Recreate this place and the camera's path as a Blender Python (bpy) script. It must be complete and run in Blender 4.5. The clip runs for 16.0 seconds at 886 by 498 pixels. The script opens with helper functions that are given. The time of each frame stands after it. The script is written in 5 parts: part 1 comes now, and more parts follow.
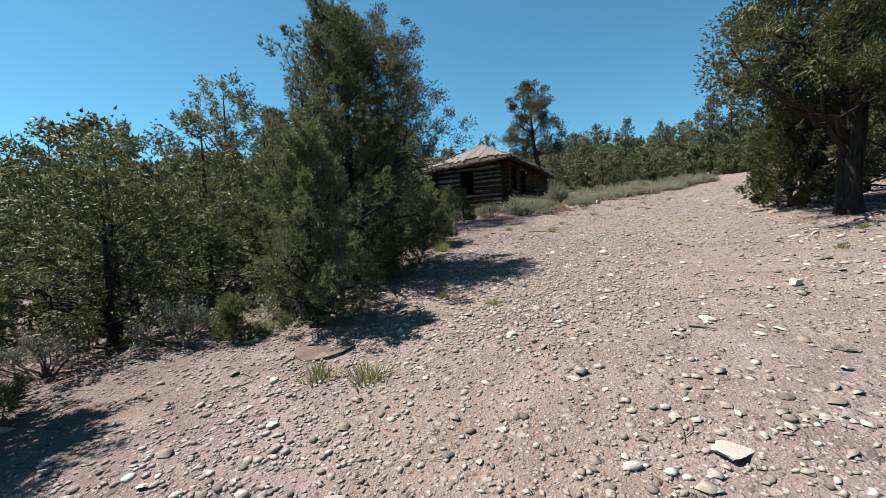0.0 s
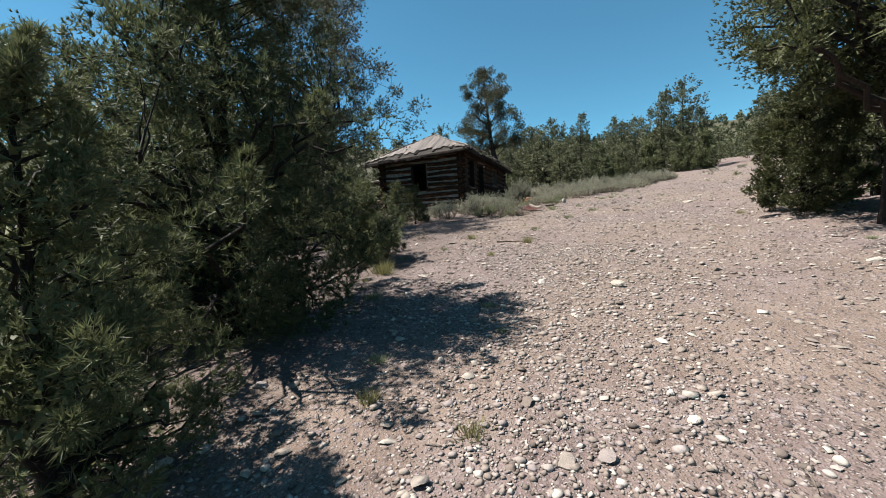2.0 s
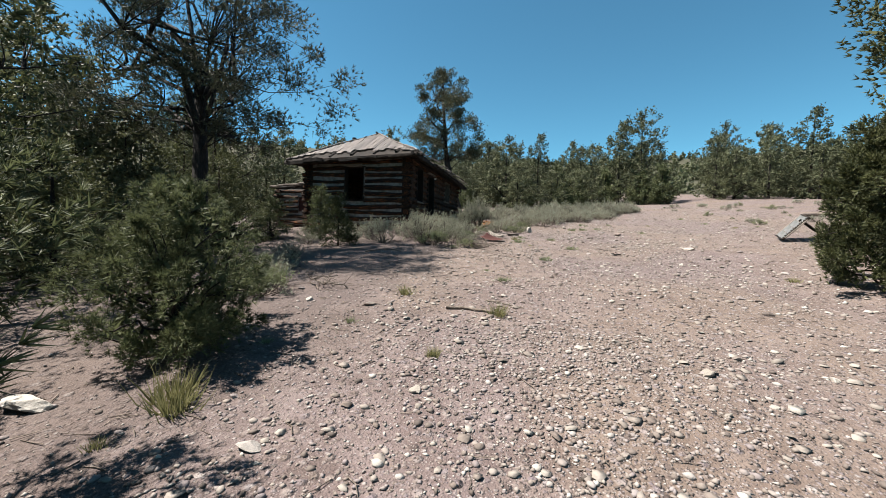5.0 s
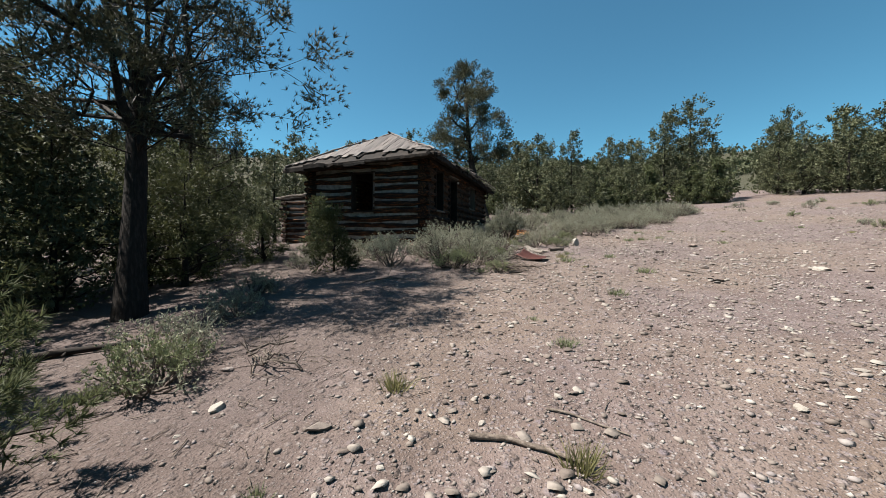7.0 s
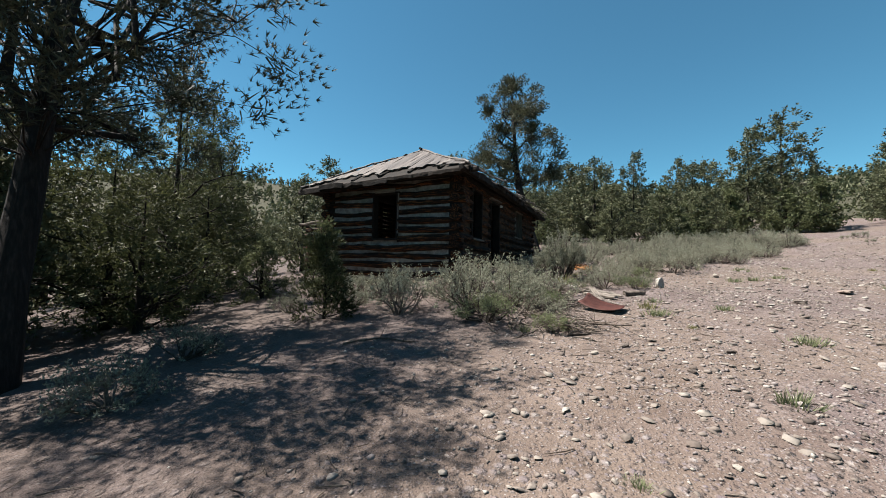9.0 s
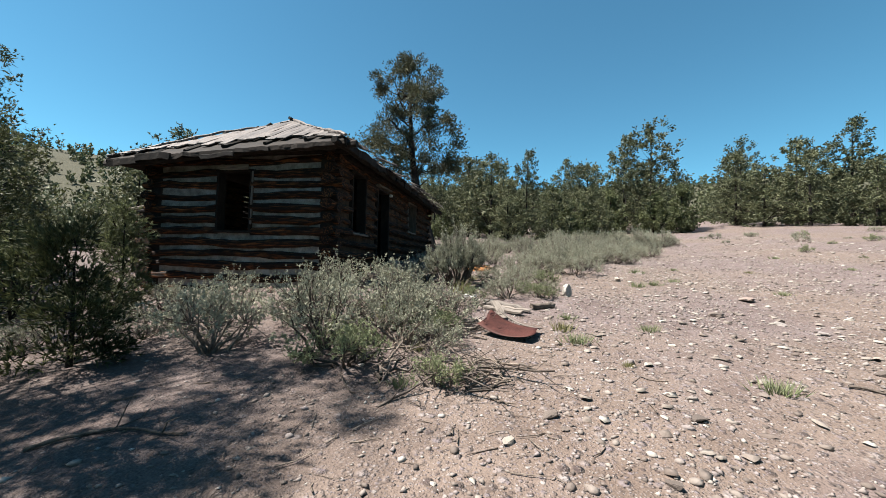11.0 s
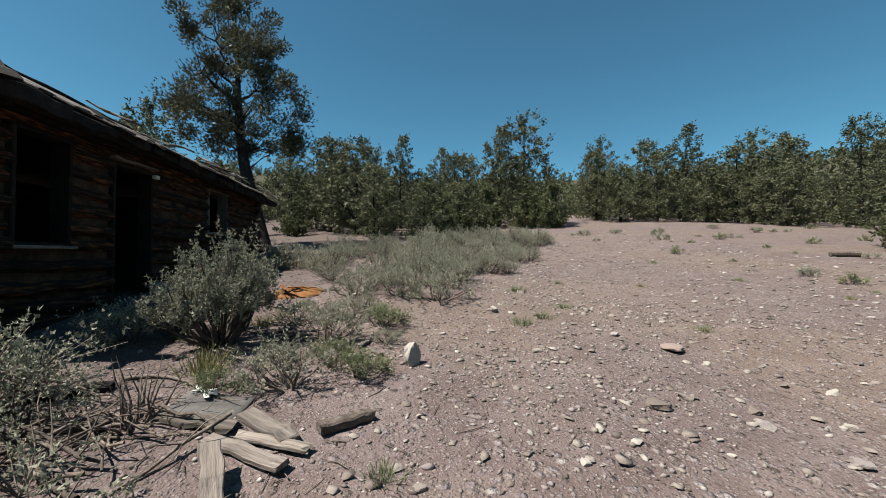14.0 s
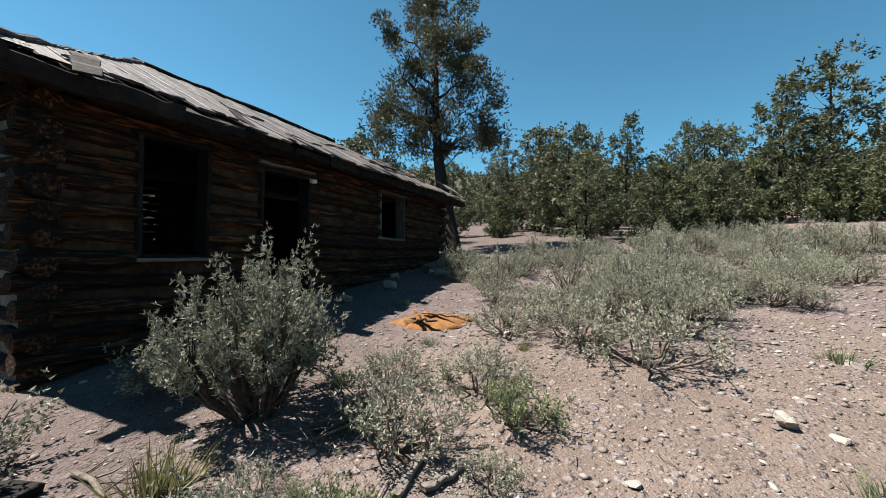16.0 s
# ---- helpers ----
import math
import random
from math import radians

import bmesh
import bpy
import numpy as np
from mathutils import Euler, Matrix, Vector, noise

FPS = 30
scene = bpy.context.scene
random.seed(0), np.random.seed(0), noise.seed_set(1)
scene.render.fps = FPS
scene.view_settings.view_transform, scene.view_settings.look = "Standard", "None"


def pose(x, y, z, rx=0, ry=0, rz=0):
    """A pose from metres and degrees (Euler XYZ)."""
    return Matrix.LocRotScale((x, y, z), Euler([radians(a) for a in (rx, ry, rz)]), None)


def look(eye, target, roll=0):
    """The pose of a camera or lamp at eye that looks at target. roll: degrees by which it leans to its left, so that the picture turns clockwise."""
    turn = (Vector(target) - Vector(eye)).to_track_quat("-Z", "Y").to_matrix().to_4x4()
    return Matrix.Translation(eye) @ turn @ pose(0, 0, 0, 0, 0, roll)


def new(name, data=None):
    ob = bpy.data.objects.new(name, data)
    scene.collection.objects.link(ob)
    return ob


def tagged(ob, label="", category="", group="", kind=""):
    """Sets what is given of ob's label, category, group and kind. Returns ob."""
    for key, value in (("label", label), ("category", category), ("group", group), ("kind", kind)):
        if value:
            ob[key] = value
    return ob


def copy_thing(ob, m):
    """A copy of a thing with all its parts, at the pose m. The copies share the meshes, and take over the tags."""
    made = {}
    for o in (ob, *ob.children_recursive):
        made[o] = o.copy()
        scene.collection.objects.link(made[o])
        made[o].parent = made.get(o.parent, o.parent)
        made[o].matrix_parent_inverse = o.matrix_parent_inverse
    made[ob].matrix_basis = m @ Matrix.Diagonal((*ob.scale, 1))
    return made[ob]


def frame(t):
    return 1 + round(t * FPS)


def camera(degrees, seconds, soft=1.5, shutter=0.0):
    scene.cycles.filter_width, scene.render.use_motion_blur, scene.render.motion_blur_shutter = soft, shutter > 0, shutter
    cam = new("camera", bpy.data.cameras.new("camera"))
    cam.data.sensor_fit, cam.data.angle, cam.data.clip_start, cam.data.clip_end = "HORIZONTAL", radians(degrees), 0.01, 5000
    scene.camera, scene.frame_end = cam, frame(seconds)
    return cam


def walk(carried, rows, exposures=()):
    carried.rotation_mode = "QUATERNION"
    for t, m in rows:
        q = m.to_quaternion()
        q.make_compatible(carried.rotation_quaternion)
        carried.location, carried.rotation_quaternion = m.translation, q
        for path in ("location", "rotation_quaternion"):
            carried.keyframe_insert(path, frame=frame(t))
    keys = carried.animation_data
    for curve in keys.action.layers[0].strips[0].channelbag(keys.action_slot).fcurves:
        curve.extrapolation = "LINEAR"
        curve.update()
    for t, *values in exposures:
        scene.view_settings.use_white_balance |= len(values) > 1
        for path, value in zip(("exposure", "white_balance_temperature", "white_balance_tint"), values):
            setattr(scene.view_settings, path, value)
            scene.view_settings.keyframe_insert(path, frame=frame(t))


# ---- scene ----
cam = camera(96.6, 16.0, 0.8)
PATH = [
    (0, (-0.021, -0.142, 1.475), (-0.905, 1.651, 1.403), -2.68),
    (0.5, (-0.262, 0.416, 1.587), (-0.981, 2.281, 1.546), -0.87),
    (1, (-0.527, 1.000, 1.668), (-1.112, 2.912, 1.618), -0.14),
    (1.5, (-0.716, 1.605, 1.765), (-1.290, 3.519, 1.688), -3.57),
    (2, (-0.943, 2.189, 1.821), (-1.609, 4.072, 1.708), -2.84),
    (2.5, (-1.074, 2.737, 1.923), (-1.705, 4.635, 1.887), -1.28),
    (3, (-1.179, 3.340, 2.038), (-1.744, 5.259, 2.009), -0.51),
    (3.5, (-1.357, 3.915, 2.140), (-1.919, 5.834, 2.082), 0.08),
    (4, (-1.476, 4.529, 2.193), (-2.068, 6.438, 2.121), 1.19),
    (4.5, (-1.598, 5.071, 2.238), (-2.137, 6.996, 2.166), 2.71),
    (4.7, (-1.647, 5.309, 2.273), (-2.047, 7.267, 2.206), 2.11),
    (6.8, (-2.120, 7.876, 2.616), (-2.654, 9.803, 2.577), -0.02),
    (7, (-2.163, 8.119, 2.641), (-2.705, 10.043, 2.601), 0.41),
    (7.5, (-2.280, 8.711, 2.713), (-2.706, 10.664, 2.794), -0.41),
    (8, (-2.368, 9.348, 2.757), (-2.906, 11.268, 2.914), 0.09),
    (8.2, (-2.409, 9.611, 2.774), (-3.024, 11.508, 2.922), 0.05),
    (10.3, (-2.583, 11.926, 2.901), (-3.419, 13.741, 2.981), 2.03),
    (10.5, (-2.563, 12.145, 2.952), (-3.262, 14.017, 3.035), 1.95),
    (11, (-2.727, 12.472, 3.024), (-3.018, 14.450, 3.102), 1.42),
    (11.5, (-2.561, 12.844, 3.141), (-2.277, 14.822, 3.222), -2.70),
    (12, (-2.525, 13.497, 3.194), (-1.818, 15.368, 3.166), -1.59),
    (12.5, (-2.476, 14.037, 3.328), (-1.669, 15.865, 3.254), 0.05),
    (13, (-2.291, 14.590, 3.406), (-1.557, 16.450, 3.406), -0.28),
    (13.5, (-2.122, 15.129, 3.475), (-1.583, 17.054, 3.539), 0.71),
    (14, (-1.867, 15.658, 3.561), (-1.577, 17.636, 3.598), 0.28),
    (14.5, (-1.595, 16.203, 3.655), (-1.486, 18.200, 3.678), -1.38),
    (15, (-1.423, 16.888, 3.693), (-1.647, 18.875, 3.702), -1.31),
    (15.5, (-1.251, 17.479, 3.723), (-1.752, 19.415, 3.756), -1.14),
    (16, (-1.273, 18.110, 3.799), (-2.079, 19.940, 3.813), 1.13),
]
EXPOSURES = [(0, 1.65), (2, 1.6), (4.5, 1.65), (7, 1.4), (8.2, 1.42), (10.3, 1.68), (11, 1.73), (12.5, 1.37), (13.5, 1.17), (14.5, 1.1), (15.2, 1.28), (16, 1.57)]
walk(cam, [(t, look(eye, target, roll)) for t, eye, target, roll in PATH], EXPOSURES)

# ---- light ----
SUN_DIR = Vector((1.55, 0.44, -2.77)).normalized()      # the way the sunlight travels
world = bpy.data.worlds.new("sky")
scene.world = world
world.use_nodes = True
wn = world.node_tree.nodes
sky = wn.new("ShaderNodeTexSky")
sky.sky_type = "NISHITA"
sky.sun_disc = False
sky.sun_elevation = math.asin(-SUN_DIR.z)
sky.sun_rotation = math.atan2(-SUN_DIR.x, -SUN_DIR.y)
sky.altitude = 1900
sky.air_density = 1.0
sky.dust_density = 0.0
sky.ozone_density = 2.0
wn["Background"].inputs["Strength"].default_value = 0.052
tint = wn.new("ShaderNodeMix")
tint.data_type, tint.blend_type = "RGBA", "MULTIPLY"
tint.inputs[0].default_value = 1.0
tint.inputs[7].default_value = (0.58, 1.07, 1.0, 1)      # a clear, slightly green high-desert blue
world.node_tree.links.new(sky.outputs[0], tint.inputs[6])
world.node_tree.links.new(tint.outputs[2], wn["Background"].inputs["Color"])
sun = new("sun", bpy.data.lights.new("sun", "SUN"))
sun.data.energy = 5.0
sun.data.angle = radians(0.53)
sun.data.color = (1.0, 0.95, 0.88)
sun.rotation_mode = "QUATERNION"
sun.rotation_quaternion = SUN_DIR.to_track_quat("-Z", "Y")


# ---- materials ----
def material(name, rough=0.8, metal=0.0):
    m = bpy.data.materials.new(name)
    m.use_nodes = True
    b = m.node_tree.nodes["Principled BSDF"]
    b.inputs["Roughness"].default_value = rough
    b.inputs["Metallic"].default_value = metal
    b.inputs["Specular IOR Level"].default_value = 0.25
    return m, m.node_tree.nodes, m.node_tree.links, b


def ramp(nodes, stops, mode="LINEAR"):
    r = nodes.new("ShaderNodeValToRGB")
    r.color_ramp.interpolation = mode
    while len(r.color_ramp.elements) < len(stops):
        r.color_ramp.elements.new(0.5)
    for e, (p, c) in zip(r.color_ramp.elements, stops):
        e.position, e.color = p, (*c, 1)
    return r


def noise_tex(nodes, links, scale, detail=4, rough=0.55, vec=None):
    n = nodes.new("ShaderNodeTexNoise")
    n.inputs["Scale"].default_value = scale
    n.inputs["Detail"].default_value = detail
    n.inputs["Roughness"].default_value = rough
    if vec is not None:
        links.new(vec, n.inputs["Vector"])
    return n


def coords(nodes, links, kind="Object", scale=(1, 1, 1)):
    t = nodes.new("ShaderNodeTexCoord")
    mp = nodes.new("ShaderNodeMapping")
    mp.inputs["Scale"].default_value = scale
    links.new(t.outputs[kind], mp.inputs["Vector"])
    return mp.outputs["Vector"]


def mixed(nodes, links, fac, a, b, mode="MIX"):
    m = nodes.new("ShaderNodeMix")
    m.data_type, m.blend_type = "RGBA", mode
    for sock, v in ((m.inputs[0], fac), (m.inputs[6], a), (m.inputs[7], b)):
        if isinstance(v, (int, float)):
            sock.default_value = v
        elif isinstance(v, tuple):
            sock.default_value = (*v, 1)
        else:
            links.new(v, sock)
    return m.outputs[2]


def bump(nodes, links, b, height, strength, distance):
    n = nodes.new("ShaderNodeBump")
    n.inputs["Strength"].default_value = strength
    n.inputs["Distance"].default_value = distance
    links.new(height, n.inputs["Height"])
    links.new(n.outputs[0], b.inputs["Normal"])
    return n


def ground_material():
    m, n, l, b = material("gravel_ground", 0.95)
    v = coords(n, l)
    big = noise_tex(n, l, 0.35, 3, 0.5, v)
    mid = noise_tex(n, l, 2.3, 4, 0.6, v)
    fine = noise_tex(n, l, 60, 3, 0.6, v)
    dirt = ramp(n, [(0.3, (0.111, 0.083, 0.064)), (0.7, (0.171, 0.135, 0.109))])
    l.new(mid.outputs[0], dirt.inputs[0])
    pink = ramp(n, [(0.35, (0.104, 0.078, 0.070)), (0.7, (0.161, 0.130, 0.121))])
    l.new(mid.outputs[0], pink.inputs[0])
    zone = ramp(n, [(0.42, (0, 0, 0)), (0.58, (1, 1, 1))])
    l.new(big.outputs[0], zone.inputs[0])
    base = mixed(n, l, zone.outputs[0], dirt.outputs[0], pink.outputs[0])
    height = None
    for scale, lo in ((13, 0.6), (30, 0.42), (70, 0.3)):
        vo = n.new("ShaderNodeTexVoronoi")
        vo.inputs["Scale"].default_value = scale
        l.new(v, vo.inputs["Vector"])
        sep = n.new("ShaderNodeSeparateColor")
        l.new(vo.outputs["Color"], sep.inputs[0])
        stone = ramp(n, [(0.0, (0.065, 0.050, 0.045)), (0.3, (0.136, 0.108, 0.090)), (0.6, (0.221, 0.191, 0.171)), (0.85, (0.141, 0.118, 0.121)), (1.0, (0.302, 0.282, 0.257))])
        l.new(sep.outputs[0], stone.inputs[0])
        there = n.new("ShaderNodeMath")
        there.operation = "GREATER_THAN"
        l.new(sep.outputs[1], there.inputs[0])
        there.inputs[1].default_value = lo
        edge = ramp(n, [(0.25, (1, 1, 1)), (0.5, (0, 0, 0))])
        l.new(vo.outputs["Distance"], edge.inputs[0])
        both = n.new("ShaderNodeMath")
        both.operation = "MULTIPLY"
        l.new(there.outputs[0], both.inputs[0])
        l.new(edge.outputs[0], both.inputs[1])
        base = mixed(n, l, both.outputs[0], base, stone.outputs[0])
        add = n.new("ShaderNodeMath")
        add.operation = "MULTIPLY_ADD"
        l.new(both.outputs[0], add.inputs[0])
        add.inputs[1].default_value = 17 / scale
        if height is None:
            l.new(fine.outputs[0], add.inputs[2])
        else:
            l.new(height, add.inputs[2])
        height = add.outputs[0]
    tint = ramp(n, [(0.3, (0.8, 0.8, 0.8)), (0.7, (1.1, 1.1, 1.1))])
    l.new(fine.outputs[0], tint.inputs[0])
    shade = mixed(n, l, 1.0, base, tint.outputs[0], "MULTIPLY")
    # needle litter and thin grass under the distant woods
    away = n.new("ShaderNodeVectorMath")
    away.operation = "DISTANCE"
    l.new(v, away.inputs[0])
    away.inputs[1].default_value = (2, 18, 2)
    far = n.new("ShaderNodeMapRange")
    far.inputs[1].default_value, far.inputs[2].default_value = 45, 85
    l.new(away.outputs["Value"], far.inputs[0])
    litter = ramp(n, [(0.35, (0.028, 0.029, 0.016)), (0.65, (0.065, 0.058, 0.036))])
    l.new(mid.outputs[0], litter.inputs[0])
    # needle and twig litter beside the track, darkened with painted tree and brush shade
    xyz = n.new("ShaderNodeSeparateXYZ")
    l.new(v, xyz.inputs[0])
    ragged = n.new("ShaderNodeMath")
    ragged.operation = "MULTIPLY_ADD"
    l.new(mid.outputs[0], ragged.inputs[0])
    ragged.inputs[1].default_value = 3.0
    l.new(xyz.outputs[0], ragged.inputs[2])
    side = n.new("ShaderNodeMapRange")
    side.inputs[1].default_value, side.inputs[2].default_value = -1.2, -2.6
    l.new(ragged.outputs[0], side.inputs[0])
    shaded_litter = ramp(n, [(0.3, (0.040, 0.031, 0.027)), (0.7, (0.115, 0.092, 0.079))])
    l.new(fine.outputs[0], shaded_litter.inputs[0])
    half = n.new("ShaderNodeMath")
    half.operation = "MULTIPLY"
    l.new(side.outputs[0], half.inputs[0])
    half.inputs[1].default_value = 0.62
    shade = mixed(n, l, half.outputs[0], shade, shaded_litter.outputs[0])
    pinker = mixed(n, l, 1.0, shade, (1.01, 0.97, 0.99), "MULTIPLY")
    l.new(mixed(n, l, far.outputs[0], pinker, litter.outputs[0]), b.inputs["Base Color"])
    bump(n, l, b, height, 1.0, 0.016)
    return m


def stone_material(name, stops):
    m, n, l, b = material(name, 0.9)
    v = coords(n, l)
    geo = n.new("ShaderNodeNewGeometry")
    obj = n.new("ShaderNodeObjectInfo")
    add = n.new("ShaderNodeMath")
    add.operation = "ADD"
    l.new(geo.outputs["Random Per Island"], add.inputs[0])
    l.new(obj.outputs["Random"], add.inputs[1])
    fr = n.new("ShaderNodeMath")
    fr.operation = "FRACT"
    l.new(add.outputs[0], fr.inputs[0])
    r = ramp(n, stops)
    l.new(fr.outputs[0], r.inputs[0])
    nz = noise_tex(n, l, 14, 5, 0.65, v)
    t = ramp(n, [(0.3, (0.72, 0.70, 0.68)), (0.7, (1.12, 1.1, 1.08))])
    l.new(nz.outputs[0], t.inputs[0])
    l.new(mixed(n, l, 1.0, r.outputs[0], t.outputs[0], "MULTIPLY"), b.inputs["Base Color"])
    bump(n, l, b, nz.outputs[0], 0.5, 0.02)
    return m


def leaf_material(name, dark, light, translucent=0.25, rough=0.6):
    m, n, l, b = material(name, rough)
    geo = n.new("ShaderNodeNewGeometry")
    v = coords(n, l)
    nz = noise_tex(n, l, 1.6, 3, 0.6, v)
    r = ramp(n, [(0.0, dark), (1.0, light)])
    mx = n.new("ShaderNodeMath")
    mx.operation = "MULTIPLY_ADD"
    l.new(geo.outputs["Random Per Island"], mx.inputs[0])
    mx.inputs[1].default_value = 0.55
    sc = n.new("ShaderNodeMath")
    sc.operation = "MULTIPLY_ADD"
    l.new(nz.outputs[0], sc.inputs[0])
    sc.inputs[1].default_value = 1.3
    obj = n.new("ShaderNodeObjectInfo")
    ov = n.new("ShaderNodeMath")
    ov.operation = "MULTIPLY_ADD"
    l.new(obj.outputs["Random"], ov.inputs[0])
    ov.inputs[1].default_value = 0.3
    ov.inputs[2].default_value = -0.55
    l.new(ov.outputs[0], sc.inputs[2])
    l.new(sc.outputs[0], mx.inputs[2])
    l.new(mx.outputs[0], r.inputs[0])
    l.new(r.outputs[0], b.inputs["Base Color"])
    tr = n.new("ShaderNodeBsdfTranslucent")
    l.new(r.outputs[0], tr.inputs["Color"])
    ms = n.new("ShaderNodeMixShader")
    ms.inputs[0].default_value = translucent
    l.new(b.outputs[0], ms.inputs[1])
    l.new(tr.outputs[0], ms.inputs[2])
    l.new(ms.outputs[0], n["Material Output"].inputs["Surface"])
    return m


def wood_material(name, dark, mid, light, stretch=(1, 1, 1), rough=0.85, scale=9.0):
    m, n, l, b = material(name, rough)
    v = coords(n, l, "Object", stretch)
    obj = n.new("ShaderNodeObjectInfo")
    off = n.new("ShaderNodeVectorMath")
    off.operation = "MULTIPLY_ADD"
    l.new(obj.outputs["Random"], off.inputs[0])
    off.inputs[1].default_value = (37, 53, 71)
    l.new(v, off.inputs[2])
    grain = noise_tex(n, l, scale, 6, 0.65, off.outputs[0])
    big = noise_tex(n, l, 1.4, 3, 0.5, off.outputs[0])
    r = ramp(n, [(0.28, dark), (0.5, mid), (0.75, light)])
    l.new(grain.outputs[0], r.inputs[0])
    t = ramp(n, [(0.3, (0.65, 0.62, 0.6)), (0.7, (1.15, 1.1, 1.05))])
    l.new(big.outputs[0], t.inputs[0])
    piece = ramp(n, [(0.0, (0.5, 0.48, 0.46)), (0.5, (0.95, 0.93, 0.92)), (1.0, (1.25, 1.2, 1.15))])
    l.new(obj.outputs["Random"], piece.inputs[0])
    c = mixed(n, l, 1.0, r.outputs[0], t.outputs[0], "MULTIPLY")
    l.new(mixed(n, l, 1.0, c, piece.outputs[0], "MULTIPLY"), b.inputs["Base Color"])
    bump(n, l, b, grain.outputs[0], 0.8, 0.02)
    return m


def patchy_material(name, a, c, scale, rough, metal=0.0, strength=0.4):
    m, n, l, b = material(name, rough, metal)
    v = coords(n, l)
    nz = noise_tex(n, l, scale, 6, 0.65, v)
    f = noise_tex(n, l, scale * 9, 4, 0.6, v)
    r = ramp(n, [(0.35, a), (0.65, c)])
    l.new(nz.outputs[0], r.inputs[0])
    t = ramp(n, [(0.3, (0.8, 0.8, 0.8)), (0.7, (1.12, 1.12, 1.12))])
    l.new(f.outputs[0], t.inputs[0])
    l.new(mixed(n, l, 1.0, r.outputs[0], t.outputs[0], "MULTIPLY"), b.inputs["Base Color"])
    bump(n, l, b, f.outputs[0], strength, 0.01)
    return m


GROUND = ground_material()
STONE = stone_material("gravel_stone", [(0.0, (0.080, 0.066, 0.059)), (0.25, (0.160, 0.132, 0.116)), (0.55, (0.240, 0.210, 0.188)), (0.8, (0.192, 0.164, 0.164)), (1.0, (0.368, 0.344, 0.312))])
PALE_STONE = stone_material("pale_stone", [(0.0, (0.255, 0.230, 0.200)), (1.0, (0.391, 0.361, 0.323))])
CHIPSTONE = stone_material("flat_chip_stone", [(0.0, (0.1248, 0.0998, 0.0874)), (0.4, (0.1950, 0.1677, 0.1482)), (0.75, (0.2574, 0.2301, 0.2044)), (1.0, (0.3354, 0.3120, 0.2808))])
WHITE_STONE = stone_material("white_stone", [(0.0, (0.34, 0.315, 0.28)), (1.0, (0.44, 0.41, 0.37))])
RED_STONE = stone_material("reddish_stone", [(0.0, (0.142, 0.087, 0.070)), (0.5, (0.218, 0.147, 0.120)), (1.0, (0.250, 0.218, 0.196))])
PINYON = leaf_material("pinyon_needles", (0.0216, 0.0302, 0.0130), (0.1404, 0.1541, 0.0720), 0.35)
JUNIPER = leaf_material("juniper_sprays", (0.0147, 0.0203, 0.0084), (0.1099, 0.1162, 0.0469), 0.3)
OLDPINE = leaf_material("old_pine_needles", (0.0151, 0.0182, 0.0106), (0.1058, 0.1044, 0.0590), 0.2)
FARLEAF = leaf_material("far_juniper", (0.0244, 0.0302, 0.0156), (0.1385, 0.1452, 0.0760), 0.25)
SAGE = leaf_material("sage_leaves", (0.117, 0.123, 0.090), (0.36, 0.355, 0.262), 0.2, 0.8)
GREENSAGE = leaf_material("rabbitbrush_leaves", (0.086, 0.105, 0.051), (0.265, 0.281, 0.156), 0.2, 0.8)
GRASS = leaf_material("dry_grass", (0.112, 0.112, 0.044), (0.272, 0.248, 0.120), 0.3, 0.8)
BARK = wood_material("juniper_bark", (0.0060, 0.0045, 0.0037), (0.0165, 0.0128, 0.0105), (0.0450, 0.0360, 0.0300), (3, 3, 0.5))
DEADWOOD = wood_material("dead_wood", (0.048, 0.040, 0.035), (0.128, 0.110, 0.096), (0.240, 0.216, 0.196), (2, 2, 2), 0.9, 12)
# weathered grain; wall shade is in the dark tones, bounce-lit patches in the orange
LOG = wood_material("weathered_shade_lit_log", (0.002, 0.0014, 0.001), (0.013, 0.006, 0.003), (0.26, 0.104, 0.032), (0.6, 6, 6), 0.85, 5)
# brown mud, darkened to carry the shade of the east wall and interior
SHADED_MUD = patchy_material("shaded_mud_chinking", (0.0084, 0.0056, 0.0035), (0.0840, 0.0476, 0.0266), 4, 0.95)
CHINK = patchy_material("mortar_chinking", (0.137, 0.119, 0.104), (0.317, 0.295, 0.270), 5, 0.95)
PLANK = wood_material("grey_plank", (0.080, 0.070, 0.064), (0.184, 0.168, 0.152), (0.296, 0.276, 0.256), (0.5, 8, 8), 0.8, 5)
ROOFWOOD = wood_material("roof_board_wood", (0.0422, 0.0370, 0.0352), (0.1162, 0.1038, 0.0986), (0.2253, 0.2112, 0.2042), (0.6, 8, 8), 0.6, 4)
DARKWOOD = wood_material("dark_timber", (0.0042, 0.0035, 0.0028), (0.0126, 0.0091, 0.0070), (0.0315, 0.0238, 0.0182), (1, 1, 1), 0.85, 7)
RUST = patchy_material("rusty_sheet", (0.036, 0.011, 0.008), (0.068, 0.022, 0.016), 5, 0.7, 0.1)
ORANGE = patchy_material("orange_rust", (0.136, 0.051, 0.015), (0.238, 0.111, 0.038), 7, 0.9)
METAL = patchy_material("dull_tin", (0.098, 0.098, 0.094), (0.188, 0.186, 0.178), 4, 0.65, 0.2)
DARKMETAL = patchy_material("stove_pipe_iron", (0.0140, 0.0126, 0.0112), (0.0420, 0.0315, 0.0280), 12, 0.6, 0.4)
CLOTH = patchy_material("white_cloth", (0.510, 0.493, 0.459), (0.637, 0.629, 0.603), 9, 0.95)
